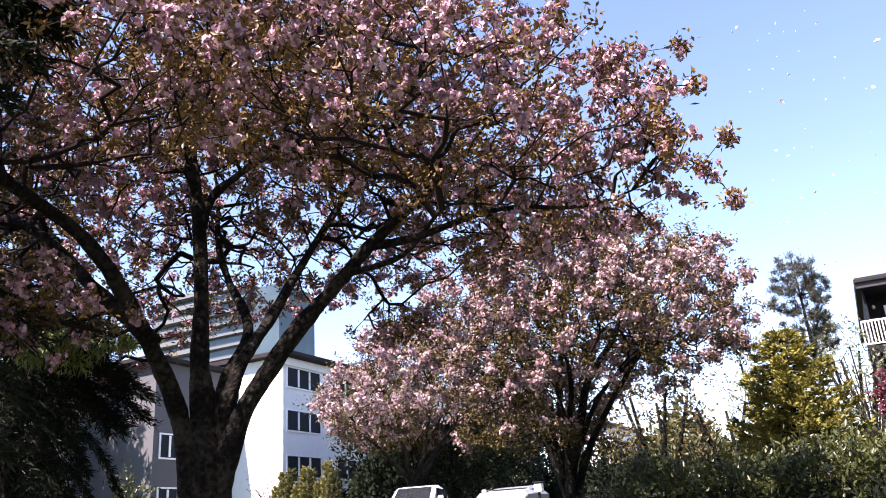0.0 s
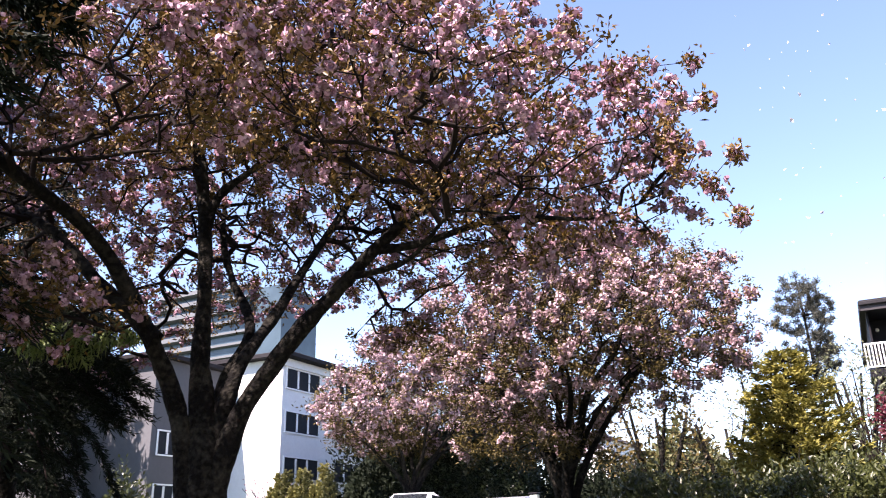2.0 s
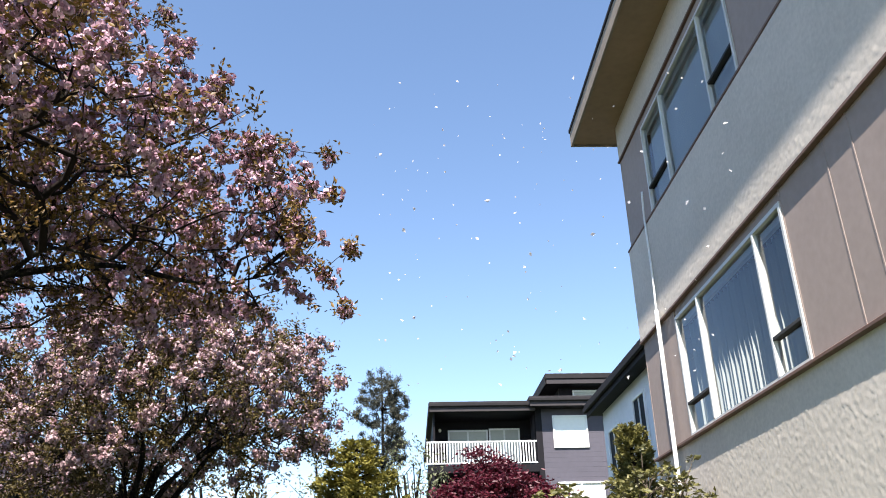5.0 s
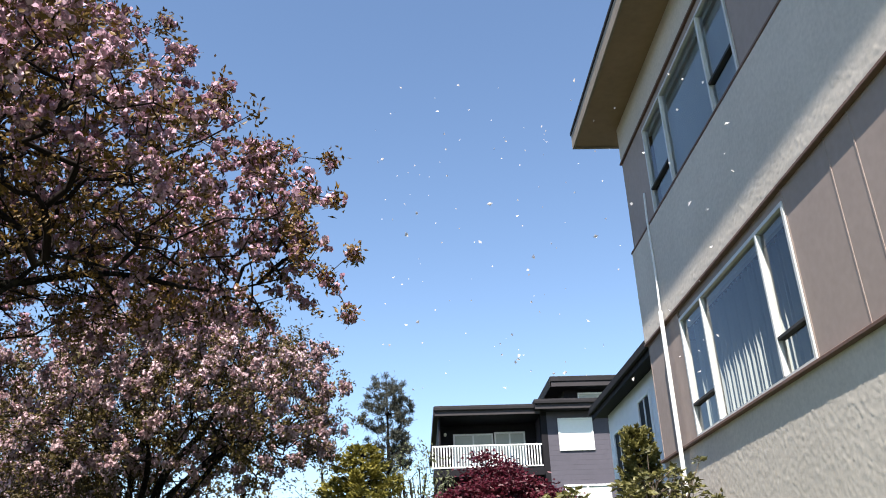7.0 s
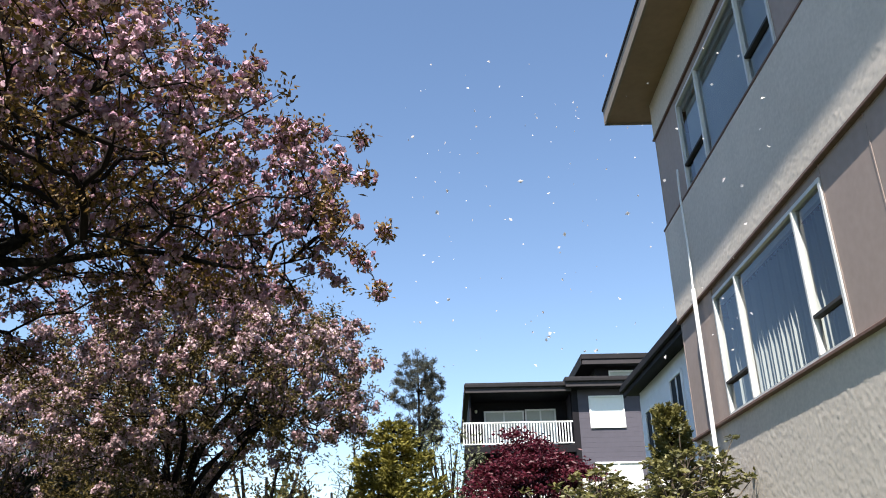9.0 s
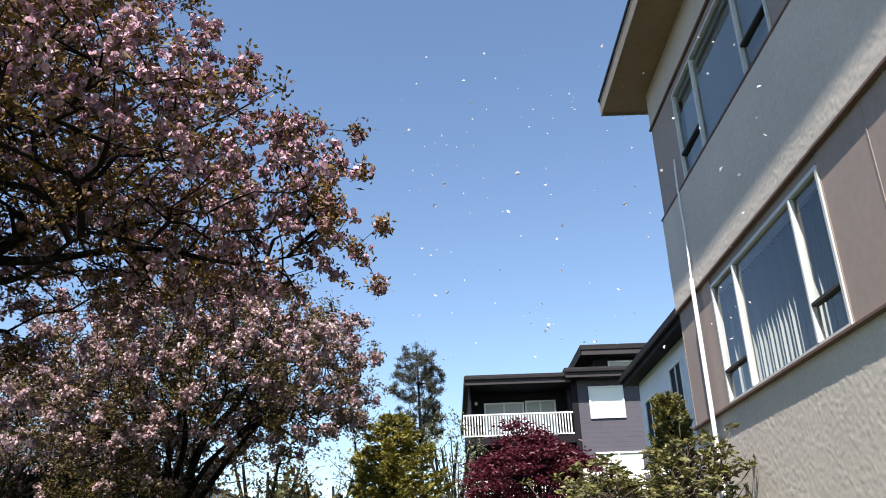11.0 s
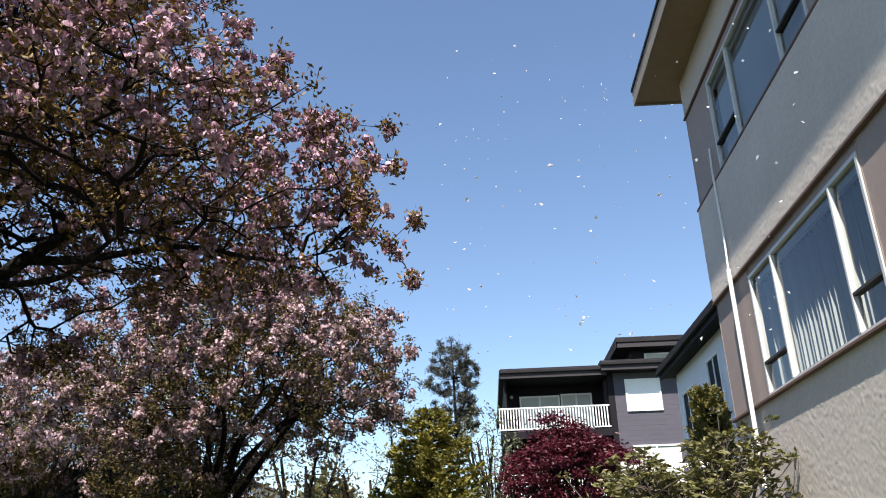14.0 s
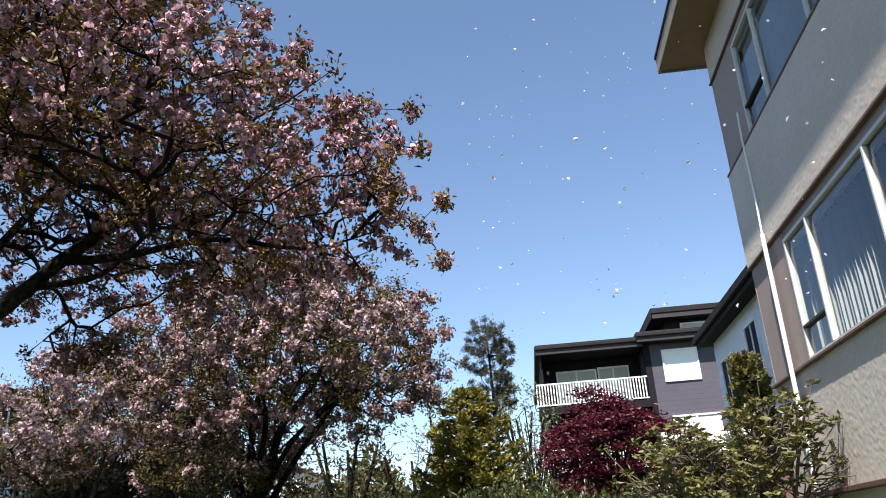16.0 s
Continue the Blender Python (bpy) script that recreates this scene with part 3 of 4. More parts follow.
def block_window(y0, y1, z0, z1, x):
    win = part("window", ring("x", x - 0.02, 0.07, y0 - 0.05, y1 + 0.05, z0 - 0.05, z1 + 0.05, 0.06), WHITE, lb, "white framed window band")
    for k in range(1, 3 if y1 - y0 > 1.5 else 2):
        y = y0 + (y1 - y0) * k / (3 if y1 - y0 > 1.5 else 2)
        part("mullion", box(x + 0.016, x + 0.045, y - 0.05, y + 0.05, z0 + 0.04, z1 - 0.04), WHITE, win)
    part("pane", box(x - 0.01, x + 0.015, y0, y1, z0, z1), PANE_DARK, win, "dark glass pane")


for z in (7.95, 6.1, 4.2):
    for y0 in (27.95, 31.6, 35.5):
        block_window(y0 - 0.1, y0 + 2.3, z, z + 0.85, AX)
for z in (5.05,):
    block_window(AY - 3.95, AY - 2.95, z, z + 0.9, AX - 2.9)
block_window(AY - 3.95, AY - 2.95, 3.0, 3.9, AX - 2.9)
for x0 in (-32.4, -29.5):
    win = part("window", ring("y", AY - 4.36, 0.07, x0 - 0.05, x0 + 1.45, 2.55, 3.65, 0.09), WHITE, lb, "white framed window")
    part("pane", box(x0, x0 + 1.4, AY - 4.32, AY - 4.302, 2.6, 3.6), CAR_GLASS, win)

tower = thing("tower_block", (-135, 145, 5), "grey concrete and glass tower with balcony bands", "building")
part("core", box(-156, -126, 147, 169, 3, 62), TOWER_GLASS, tower, "blue-grey glass core")
for k in range(21):
    z = 4 + k * 2.85
    part("floor_band", box(-157, -125, 145.8, 170, z, z + 0.55), TOWER, tower)
    part("balcony_front", box(-154, -138, 145.2, 145.6, z + 0.1, z + 1.2), TOWER, tower)
part("stair_core", box(-124.9, -117, 148, 162, 3, 60.5), TOWER_GLASS, tower, "dark glazed stair core")

wh = thing("white_house", (-11.5, 42, 2.7), "small white gabled house behind the trees", "house")
part("wall", box(-13.0, -11.6, 42, 47, 1.5, 6.3), WHITE, wh)
bm = bmesh.new()
pr = [bm.verts.new(p) for p in ((-13.2, 41.7, 6.25), (-11.4, 41.7, 6.25), (-12.3, 41.7, 6.75), (-13.2, 47.2, 6.25), (-11.4, 47.2, 6.25), (-12.3, 47.2, 6.75))]
for idx in ((0, 1, 2), (3, 5, 4), (0, 2, 5, 3), (1, 4, 5, 2), (0, 3, 4, 1)):
    bm.faces.new([pr[i] for i in idx])
part("roof", bm, FASCIA_GREY, wh)
for z in (3.4, 5.0):
    fr = part("window", box(-12.55, -11.95, 41.93, 41.99, z, z + 0.95, 0.01), OFF_WHITE, wh)
    part("pane", box(-12.45, -12.05, 41.9, 41.925, z + 0.1, z + 0.85), BLIND, fr)

# ---------------- flowering cherry trees ----------------


def limb_path(points, steps, k):
    """A limb's line with small natural bends."""
    sp = spline(points, steps)
    s = np.linspace(0, 1, len(sp))
    amp = (0.05 * s * (1 - 0.5 * s))[:, None]
    return sp + amp * np.stack([np.sin(s * 11 + k * 1.3), np.sin(s * 9 + k * 2.1 + 1), 0.8 * np.sin(s * 13 + k * 0.7)], 1)


def cherry(at, limbs, dome, n_targets, n_clusters, petals, cluster, petal, leaf_n, leaf, spread, seed, label, pale=False, tip=0.004, taper=0.3, vault=0.0, clear=1.0, sprigs=(), dusk=1.0, group="street cherry trees"):
    """limbs: (points, start radius, end radius, parent or None). dome: centre, radius across, height up, drop below."""
    rng = np.random.default_rng(seed)
    tree = thing("cherry_tree", at, label, "tree", group)
    c, rad, up, low = np.array(dome[0]), dome[1], dome[2], dome[3]
    # targets, denser towards the skin of the crown, with lobes
    T = []
    lobes = rng.normal(size=(14, 3))
    lobes = unit(lobes * [1, 1, 0.7])
    while len(T) < n_targets:
        d = unit(rng.normal(size=3))
        bulge = 0.88 + 0.1 * np.max(lobes @ d) ** 6 + 0.06 * rng.normal()
        bulge = min(bulge, 0.98)
        s = rng.uniform(0.12, 1.0) ** 0.6 * bulge
        q = np.array([d[0] * rad, d[1] * rad, d[2] * (up if d[2] > 0 else low)]) * s
        if d[2] > 0:
            q[:2] *= 1 - taper * d[2] * s
        rho = np.hypot(q[0], q[1]) / rad
        if vault and (q[2] < vault * (1 - 1.75 * rho) or (q[2] < 0 and rho < 0.42)):
            continue
        if vault and 0.66 * q[0] - 0.75 * q[1] > 0.3 * rad and q[2] < 0.25:
            continue
        if vault and q[0] > 4.42 + 0.2 * rng.normal():
            continue
        if vault and q[0] > 0.2 and q[2] < -0.15:
            continue
        if vault and q[0] > -1.5 and q[2] < 0.3 * q[1] - 0.15 - 0.3 * abs(rng.normal()):  # the underside lifts away from the street
            continue
        if vault and q[1] > 2.0 and q[2] < 0.3 * q[1] - 0.3:  # open to the block across the street
            continue
        if vault and q[2] > 0.3 and 0.8 * q[0] - 0.6 * q[1] > 4.38 - 0.84 * (q[2] - 0.3):  # lower towards the house
            continue
        ragged = clear * rng.uniform(0.6, 1.25) * (0.7 if d[0] > 0 else 1.2)
        if not vault and (q[2] < -ragged or (q[2] < -0.3 * ragged and rho < 0.4 * rng.uniform())):
            continue
        T.append(c + q)
    if vault:  # the street side is the fullest
        full = [q for q in T if q[0] > c[0] + 0.3 * rad]
        for q in full:
            if rng.uniform() < (0.85 if q[2] < c[2] + 1.4 else 0.3):
                w = c + (q - c) * rng.uniform(0.86, 1.0) + rng.normal(size=3) * 0.14
                if w[2] > c[2] + max(-0.1, 0.34 * (w[1] - c[1]) - 0.2):
                    T.append(w)
        for middle, reach, n in (((-4.75, 8.3, 4.0), (0.75, 0.5, 0.4), 75), ((-1.35, 6.55, 5.45), (0.3, 0.4, 0.32), 45),
                                 ((-1.1, 6.6, 4.72), (0.32, 0.4, 0.38), 50)):  # a bough that droops over the road, full ones towards the house
            for _ in range(n):
                T.append(np.array(middle) + unit(rng.normal(size=3)) * rng.uniform(0.2, 1) * reach)
        for _ in range(120):  # a low bough in front of the cedar
            T.append(np.array([-5.7, 4.0, 3.45]) + unit(rng.normal(size=3)) * rng.uniform(0.2, 1) * [1.1, 0.7, 0.4])
    for q in sprigs:
        T.append(np.array(q))
    if dusk < 1:  # bare twigs fill the foot of the crown
        for _ in range(260):
            a, w = rng.uniform(0, 2 * math.pi), rad * 0.62 * math.sqrt(rng.uniform(0.02, 1))
            T.append(c + [min(0.2, w * math.cos(a)) - 0.5, w * math.sin(a), -low * rng.uniform(0.45, 0.95)])
    T = np.array(T)
    paths = [(limb_path(p, 6, k) if par is not None else spline(p, 5), par) for k, (p, r0, r1, par) in enumerate(limbs)]
    made, outer, radius, nodes = grown(paths, T, rng, tip=tip)
    for k, (p, r0, r1, par) in enumerate(limbs):
        sp = spline(p, 14) if par is None else limb_path(p, 14, k)
        s = np.linspace(0, 1, len(sp))
        rr = r0 + (r1 - r0) * s ** (2.6 if par is None else 0.8)
        if par is None:
            rr = rr * (1 + 0.45 * np.exp(-s * 9))
        rr = rr * (1 + 0.05 * np.sin(s * 23 + k) + 0.03 * np.sin(s * 51))
        v, f = tube_arrays(sp, rr, 22)
        # ridged bark, drawn out along the limb
        centre = np.repeat(sp, 22, 0)
        ridge = np.array([noise.noise(Vector((q[0] * 9, q[1] * 9, q[2] * 2.2))) + 0.6 * noise.noise(Vector(q * 22)) for q in v])
        v = centre + (v - centre) * (1 + 0.16 * ridge)[:, None]
        raw("trunk" if par is None else "limb", v, f, BARK, tree, smooth=True)
    tubes("branchwork", made, TWIG, tree, 4, "dark branching twigs", "stuff")
    rel = (outer - c) / [rad, rad, up]
    skin = np.clip((np.linalg.norm(rel, axis=1) - 0.3) / 0.45, 0.5, 1.0)
    bloom = np.flatnonzero(rng.uniform(size=len(outer)) < 0.75 * skin)
    if dusk < 1:
        high = np.clip(1.0 + (outer[bloom, 2] - c[2]) / low, 0, 1)
        bloom = bloom[rng.uniform(size=len(bloom)) < dusk + (1 - dusk) * high]
    pick = bloom[rng.integers(0, len(bloom), n_clusters)]
    hub = outer[pick] + rng.normal(size=(n_clusters, 3)) * cluster
    hub[:, 2] -= 0.3 * cluster
    for q in sprigs:
        hub = np.concatenate([hub, np.array(q) + rng.normal(size=(2, 3)) * 0.03])
    pompoms("blossom", hub, rng, PETAL_PALE if pale else PETAL, tree, cluster, petals, petal, "pink double blossom clusters")
    outer = np.concatenate([outer] + [np.array([q] * 3) for q in sprigs])
    lp = outer[rng.integers(0, len(outer), leaf_n)] + rng.normal(size=(leaf_n, 3)) * spread
    leaves("young_foliage", lp, rng, OLIVE if pale else BRONZE, tree, leaf, leaf * 0.45, out=rng.normal(size=(leaf_n, 3)) + [0, 0, -0.1], spread=0.5,
           label="young bronze-green leaves")
    return tree


def g(x, y):
    return float(ground_z(x, y))


B = (-5.12, 5.50)
near_limbs = [
    ([(B[0], B[1], 0.1), (B[0] + 0.02, B[1], 1.2), (-5.1, 5.5, 2.0), (-5.13, 5.48, 2.6), (-5.15, 5.47, 3.1)], 0.198, 0.04, None),
    ([(-5.17, 5.44, 1.55), (-5.26, 5.36, 2.5), (-5.34, 5.24, 2.98), (-5.37, 4.79, 3.53), (-5.36, 4.19, 4.07), (-5.32, 3.37, 4.38), (-5.4, 2.6, 4.75)], 0.108, 0.04, 0),
    ([(-5.13, 5.46, 1.6), (-5.19, 5.44, 2.9), (-5.27, 5.47, 4.1), (-5.52, 5.51, 5.58), (-5.81, 5.5, 6.85), (-5.9, 5.4, 7.6)], 0.105, 0.025, 0),
    ([(-5.08, 5.52, 2.15), (-5.04, 5.58, 2.95), (-5.06, 5.93, 3.55), (-5.53, 6.19, 4.21), (-5.85, 6.3, 4.83), (-6.3, 6.8, 5.6)], 0.075, 0.022, 0),
    ([(-5.05, 5.52, 2.2), (-4.95, 5.63, 3.05), (-4.94, 6.16, 3.74), (-4.93, 6.8, 4.63), (-4.66, 7.34, 5.6), (-4.4, 7.8, 6.4)], 0.085, 0.022, 0),
    ([(-5.05, 5.48, 1.45), (-4.90, 5.55, 2.5), (-4.46, 5.65, 3.18), (-3.94, 5.79, 3.75), (-3.62, 5.87, 4.09), (-3.21, 6.0, 4.42), (-2.7, 6.2, 4.95)], 0.112, 0.03, 0),
    ([(-3.62, 5.87, 4.08), (-3.08, 5.95, 4.09), (-2.4, 6.15, 4.25), (-1.72, 6.47, 4.2), (-1.2, 6.9, 4.5)], 0.045, 0.006, 5),
    ([(-3.85, 5.8, 3.85), (-3.3, 5.75, 3.85), (-2.7, 5.55, 4.1), (-2.1, 5.5, 4.0)], 0.038, 0.006, 5),
    ([(-5.31, 5.5, 4.5), (-5.2, 5.57, 4.9), (-4.82, 5.62, 5.1), (-4.11, 5.67, 5.23), (-3.26, 5.74, 5.37)], 0.055, 0.014, 2),
    ([(-5.58, 5.52, 5.8), (-5.5, 5.56, 6.15), (-5.06, 5.67, 6.39), (-3.84, 6.09, 6.32)], 0.045, 0.012, 2),
    ([(-5.3, 5.0, 3.3), (-6.0, 4.6, 4.1), (-6.9, 4.4, 4.9)], 0.08, 0.03, 1),
]
cherry((B[0], B[1], g(*B)), near_limbs, ((-5.1, 5.7, 3.95), 5.4, 4.4, 1.3), 5600, 21000, 11, 0.034, 0.041, 125000, 0.058, 0.045, 11,
       "large cherry tree in full pink bloom beside the street", tip=0.0034, taper=0.6, vault=1.3,
       sprigs=((-0.75, 6.56, 5.53), (-0.53, 6.58, 4.59), (-0.76, 6.56, 4.36), (-0.55, 6.58, 4.01), (-0.95, 6.54, 5.15), (-2.30, 6.23, 6.90)))


def plain_limbs(x, y, z0, fork, n, reach, rise, r, seed):
    rng = np.random.default_rng(seed)
    res = [([(x, y, z0 - 0.1), (x + 0.04, y, z0 + fork * 0.5), (x, y + 0.03, z0 + fork)], r, r * 0.85, None)]
    for k in range(n):
        a = 2 * math.pi * (k + rng.uniform(-0.25, 0.25)) / n
        q = rng.uniform(0.75, 1.1) * reach
        res.append(([(x, y, z0 + fork - 0.15), (x + 0.22 * q * math.cos(a), y + 0.22 * q * math.sin(a), z0 + fork + 0.3 * rise),
                     (x + 0.55 * q * math.cos(a + 0.15), y + 0.55 * q * math.sin(a + 0.15), z0 + fork + 0.65 * rise),
                     (x + q * math.cos(a), y + q * math.sin(a), z0 + fork + rise * rng.uniform(0.85, 1.1))], r * 0.5, r * 0.15, 0))
    return res


z2 = g(-4.5, 13.3)
second_limbs = plain_limbs(-4.5, 13.3, z2, 1.0, 4, 1.6, 2.6, 0.17, 5) + [
    ([(-4.5, 13.28, 2.3), (-4.22, 13.35, 3.2), (-3.96, 13.43, 3.97), (-3.5, 13.55, 4.6), (-3.2, 13.6, 5.3)], 0.095, 0.03, 0),
    ([(-4.52, 13.25, 2.35), (-4.9, 13.12, 3.25), (-5.25, 12.98, 3.85), (-5.75, 12.78, 4.2), (-6.2, 12.7, 4.7)], 0.075, 0.025, 0),
    ([(-4.5, 13.26, 2.3), (-4.5, 13.26, 3.68), (-4.4, 13.27, 4.6), (-4.5, 13.3, 5.6)], 0.06, 0.025, 0),
    ([(-4.48, 13.28, 2.3), (-3.85, 13.47, 3.65), (-3.05, 13.66, 4.25), (-2.3, 13.8, 4.6)], 0.05, 0.02, 0),
    ([(-4.5, 13.25, 2.3), (-4.75, 13.0, 3.5), (-4.95, 12.6, 4.4), (-5.1, 12.3, 5.2)], 0.045, 0.02, 0),
]
cherry((-4.5, 13.3, z2), second_limbs, ((-3.95, 13.4, 4.85), 3.15, 2.1, 2.1), 1700, 14500, 9, 0.046, 0.052, 62000, 0.068, 0.07, 12,
       "rounded cherry tree in pale pink bloom behind the hedge", pale=True, tip=0.0038, taper=0.1, clear=1.5, dusk=0.12)
z3 = g(-15.6, 26)
cherry((-14.6, 26.2, z3), plain_limbs(-14.6, 26.2, z3, 1.4, 7, 2.0, 2.2, 0.22, 6), ((-14.3, 26.2, 6.05), 4.3, 3.8, 1.4), 800, 6500, 7, 0.085, 0.10, 22000, 0.13, 0.16, 13,
       "pale pink cherry tree across the street", pale=True, tip=0.007, clear=0.7, dusk=0.2)
z4 = g(-15.8, 37)
cherry((-15.8, 37, z4), plain_limbs(-15.8, 37, z4, 1.4, 6, 2.0, 2.2, 0.22, 7), ((-15.6, 37, 5.6), 4.2, 2.6, 1.7), 350, 4000, 6, 0.12, 0.14, 3000, 0.18, 0.2, 14,
       "pale pink cherry tree farther up the street", pale=True, tip=0.009, clear=0.5)

# ---------------- conifers beside the near cherry ----------------


def conifer(name, at, height, reach, n_branch, n_spray, rng, mat, label, droop=0.45, spray=(0.20, 0.06), bare=0.12, sharp=1.0,
            trunk_r=0.2, tips=(), tip_mat=None, low=(), group=""):
    """A trunk with whorls of drooping boughs, each dressed with flat needle sprays."""
    x, y, z = at
    tree = thing(name, at, label, "tree", group)
    lean = rng.normal(size=2) * 0.02 * height
    tp = np.array([[x, y, z - 0.1], [x + lean[0] * 0.4, y + lean[1] * 0.4, z + height * 0.5], [x + lean[0], y + lean[1], z + height]])
    sp = spline(tp, 6)
    tubes("trunk", [(sp, np.linspace(trunk_r, 0.02, len(sp)))], BARK, tree, 10)
    chains, spots, ways = [], [], []
    for k in range(n_branch):
        s = bare + (1 - bare) * ((k + rng.uniform(0, 1)) / n_branch)
        a = k * 2.399 + rng.uniform(-0.4, 0.4)
        ln = reach * (1 - s) ** sharp * rng.uniform(0.65, 1.12) + 0.06 * reach
        base = sp[0] + (sp[-1] - sp[0]) * s
        d = np.array([math.cos(a), math.sin(a), 0])
        q = [base, base + d * ln * 0.35 + [0, 0, 0.10 * ln], base + d * ln * 0.72 + [0, 0, 0.02 * ln - droop * 0.18 * ln],
             base + d * ln + [0, 0, -droop * ln * 0.75]]
        c = spline(q, 4)
        chains.append((c, np.linspace(0.012 + 0.012 * ln, 0.004, len(c))))
        m = max(4, int(n_spray * ln / (reach * 0.55) / n_branch))
        u = rng.uniform(0.15, 1.0, m) ** 0.8
        idx = u * (len(c) - 1)
        lo = np.minimum(idx.astype(int), len(c) - 2)
        p = c[lo] + (c[lo + 1] - c[lo]) * (idx - lo)[:, None]
        side = np.cross(d, [0, 0, 1])
        off = rng.normal(size=(m, 1)) * 0.16 * ln * (1.1 - u[:, None])
        spots.append(p + side * off + [0, 0, -0.03] + rng.normal(size=(m, 3)) * 0.02 * ln)
        ways.append(d * 0.8 + side * np.sign(off) * 0.6 + [0, 0, -droop] + np.zeros((m, 3)))
    for e in list(tips) + list(low):  # the long boughs that hang over the verge
        e = np.array(e)
        h = min(0.95, (e[2] + 0.7 - z) / height)
        base = sp[0] + (sp[-1] - sp[0]) * h
        d = unit(np.array([e[0] - base[0], e[1] - base[1], 0]))
        c = spline(np.array([base, base + (e - base) * 0.4 + [0, 0, 0.32], base + (e - base) * 0.75 + [0, 0, 0.22], e]), 5)
        chains.append((c, np.linspace(0.03, 0.004, len(c))))
        m = 1000
        u = rng.uniform(0.1, 1.0, m) ** 0.7
        idx = u * (len(c) - 1)
        lo = np.minimum(idx.astype(int), len(c) - 2)
        p = c[lo] + (c[lo + 1] - c[lo]) * (idx - lo)[:, None]
        side = np.cross(d, [0, 0, 1])
        off = rng.normal(size=(m, 1)) * 0.3 * (1.15 - u[:, None])
        spots.append(p + side * off + rng.normal(size=(m, 3)) * 0.03 - np.abs(off) * [0, 0, 0.5])
        ways.append(d * 0.8 + side * np.sign(off) * 0.5 + [0, 0, -0.5] + np.zeros((m, 3)))
    tubes("bough_framework", chains, TWIG, tree, 4, "thin dark boughs", "stuff")
    leaves("needle_foliage", np.concatenate(spots), rng, mat, tree, spray[0], spray[1], out=np.concatenate(ways), spread=0.4, label="hanging needle sprays")
    if tips:
        e = np.array([t for t in tips])[rng.integers(0, len(tips), 900)] + rng.normal(size=(900, 3)) * [0.07, 0.07, 0.05]
        leaves("fresh_growth", e, rng, tip_mat, tree, spray[0] * 0.9, spray[1] * 1.5, out=np.tile([0, 0, -1.0], (900, 1)), spread=0.5, label="fresh yellow-green shoot tips")
    return tree


R = np.random.default_rng
conifer("conifer_tree", (-6.6, 1.5, g(-6.6, 1.5)), 8.6, 3.2, 150, 42000, R(21), DARK_GREEN, "tall dark conifer with drooping boughs beside the street",
        droop=0.5, spray=(0.13, 0.022), bare=0.14, sharp=0.6, trunk_r=0.3,
        low=((-3.74, 2.68, 4.61), (-3.81, 2.57, 4.35), (-3.90, 2.45, 4.10), (-3.75, 2.70, 4.80), (-3.85, 2.60, 4.70)))
conifer("conifer_tree", (-8.8, 6.3, g(-8.8, 6.3)), 7.2, 1.75, 62, 46000, R(22), DARK_GREEN, "dark cedar with hanging boughs and pale green tips",
        droop=0.9, spray=(0.10, 0.014), bare=0.27, sharp=0.7, tip_mat=FRESH,
        tips=((-6.71, 4.88, 3.42), (-6.52, 5.14, 3.5), (-6.49, 5.17, 3.35), (-6.36, 5.33, 3.52), (-6.22, 5.5, 3.58), (-6.62, 5.01, 3.56)),
        low=((-6.3, 5.9, 3.08), (-6.5, 5.7, 2.82), (-6.8, 5.4, 2.75), (-6.45, 5.75, 3.14), (-6.9, 5.1, 2.9), (-6.09, 5.64, 2.82), (-6.16, 5.57, 3.1), (-6.22, 5.50, 2.68), (-6.35, 5.34, 2.87), (-6.29, 5.42, 3.28), (-7.0, 4.9, 3.2), (-7.2, 4.9, 2.7)))
# added at the far left, between sun and wing, to cast shade there
conifer("conifer_tree", (-28.6, 18.6, g(-28.6, 18.6)), 14.5, 4.6, 130, 15000, R(23), DARK_GREEN, "dark conifer added to shade the grey stucco wing",
        droop=0.5, spray=(0.4, 0.1), bare=0.14, sharp=0.5)


def ragged_fir(at, height, reach, rng, label):
    """A slim old fir: a bare foot, an uneven open crown of upswept boughs with needle tufts."""
    x, y, z = at
    ob = thing("fir_tree", at, label, "tree")
    stem = spline([(x, y, z - 0.1), (x + 0.05, y, z + 0.5 * height), (x - 0.03, y, z + 0.97 * height)], 8)
    tubes("trunk", [(stem, np.linspace(0.12, 0.015, len(stem)))], BARK, ob, 8)
    T = []
    while len(T) < 210:
        d, k = unit(rng.normal(size=3)), rng.uniform(0.25, 1.0) ** 0.6
        q = np.array([d[0] * reach * k, d[1] * reach * k, height * (0.72 + 0.29 * d[2] * k)])
        if q[0] < 0.1 and rng.uniform() < 0.45:  # thinner on the side of the street
            continue
        T.append(np.array([x, y, z]) + q)
    made, outer, rr, nodes = grown([(stem, None)], np.array(T), rng, tip=0.006, lift=-0.25)
    tubes("bough_framework", made, TWIG, ob, 3, "thin dark boughs", "stuff")
    n = 15000
    p = outer[rng.integers(0, len(outer), n)] + rng.normal(size=(n, 3)) * 0.05
    leaves("needle_foliage", p, rng, BLUE_FIR, ob, 0.15, 0.022, out=rng.normal(size=(n, 3)) + [0, 0, 0.8], spread=0.3, label="grey-green needle tufts")
    return ob


ragged_fir((-0.95, 27.5, g(-0.95, 27.5)), 7.2, 0.95, R(24), "slim grey-green fir with a ragged open crown")


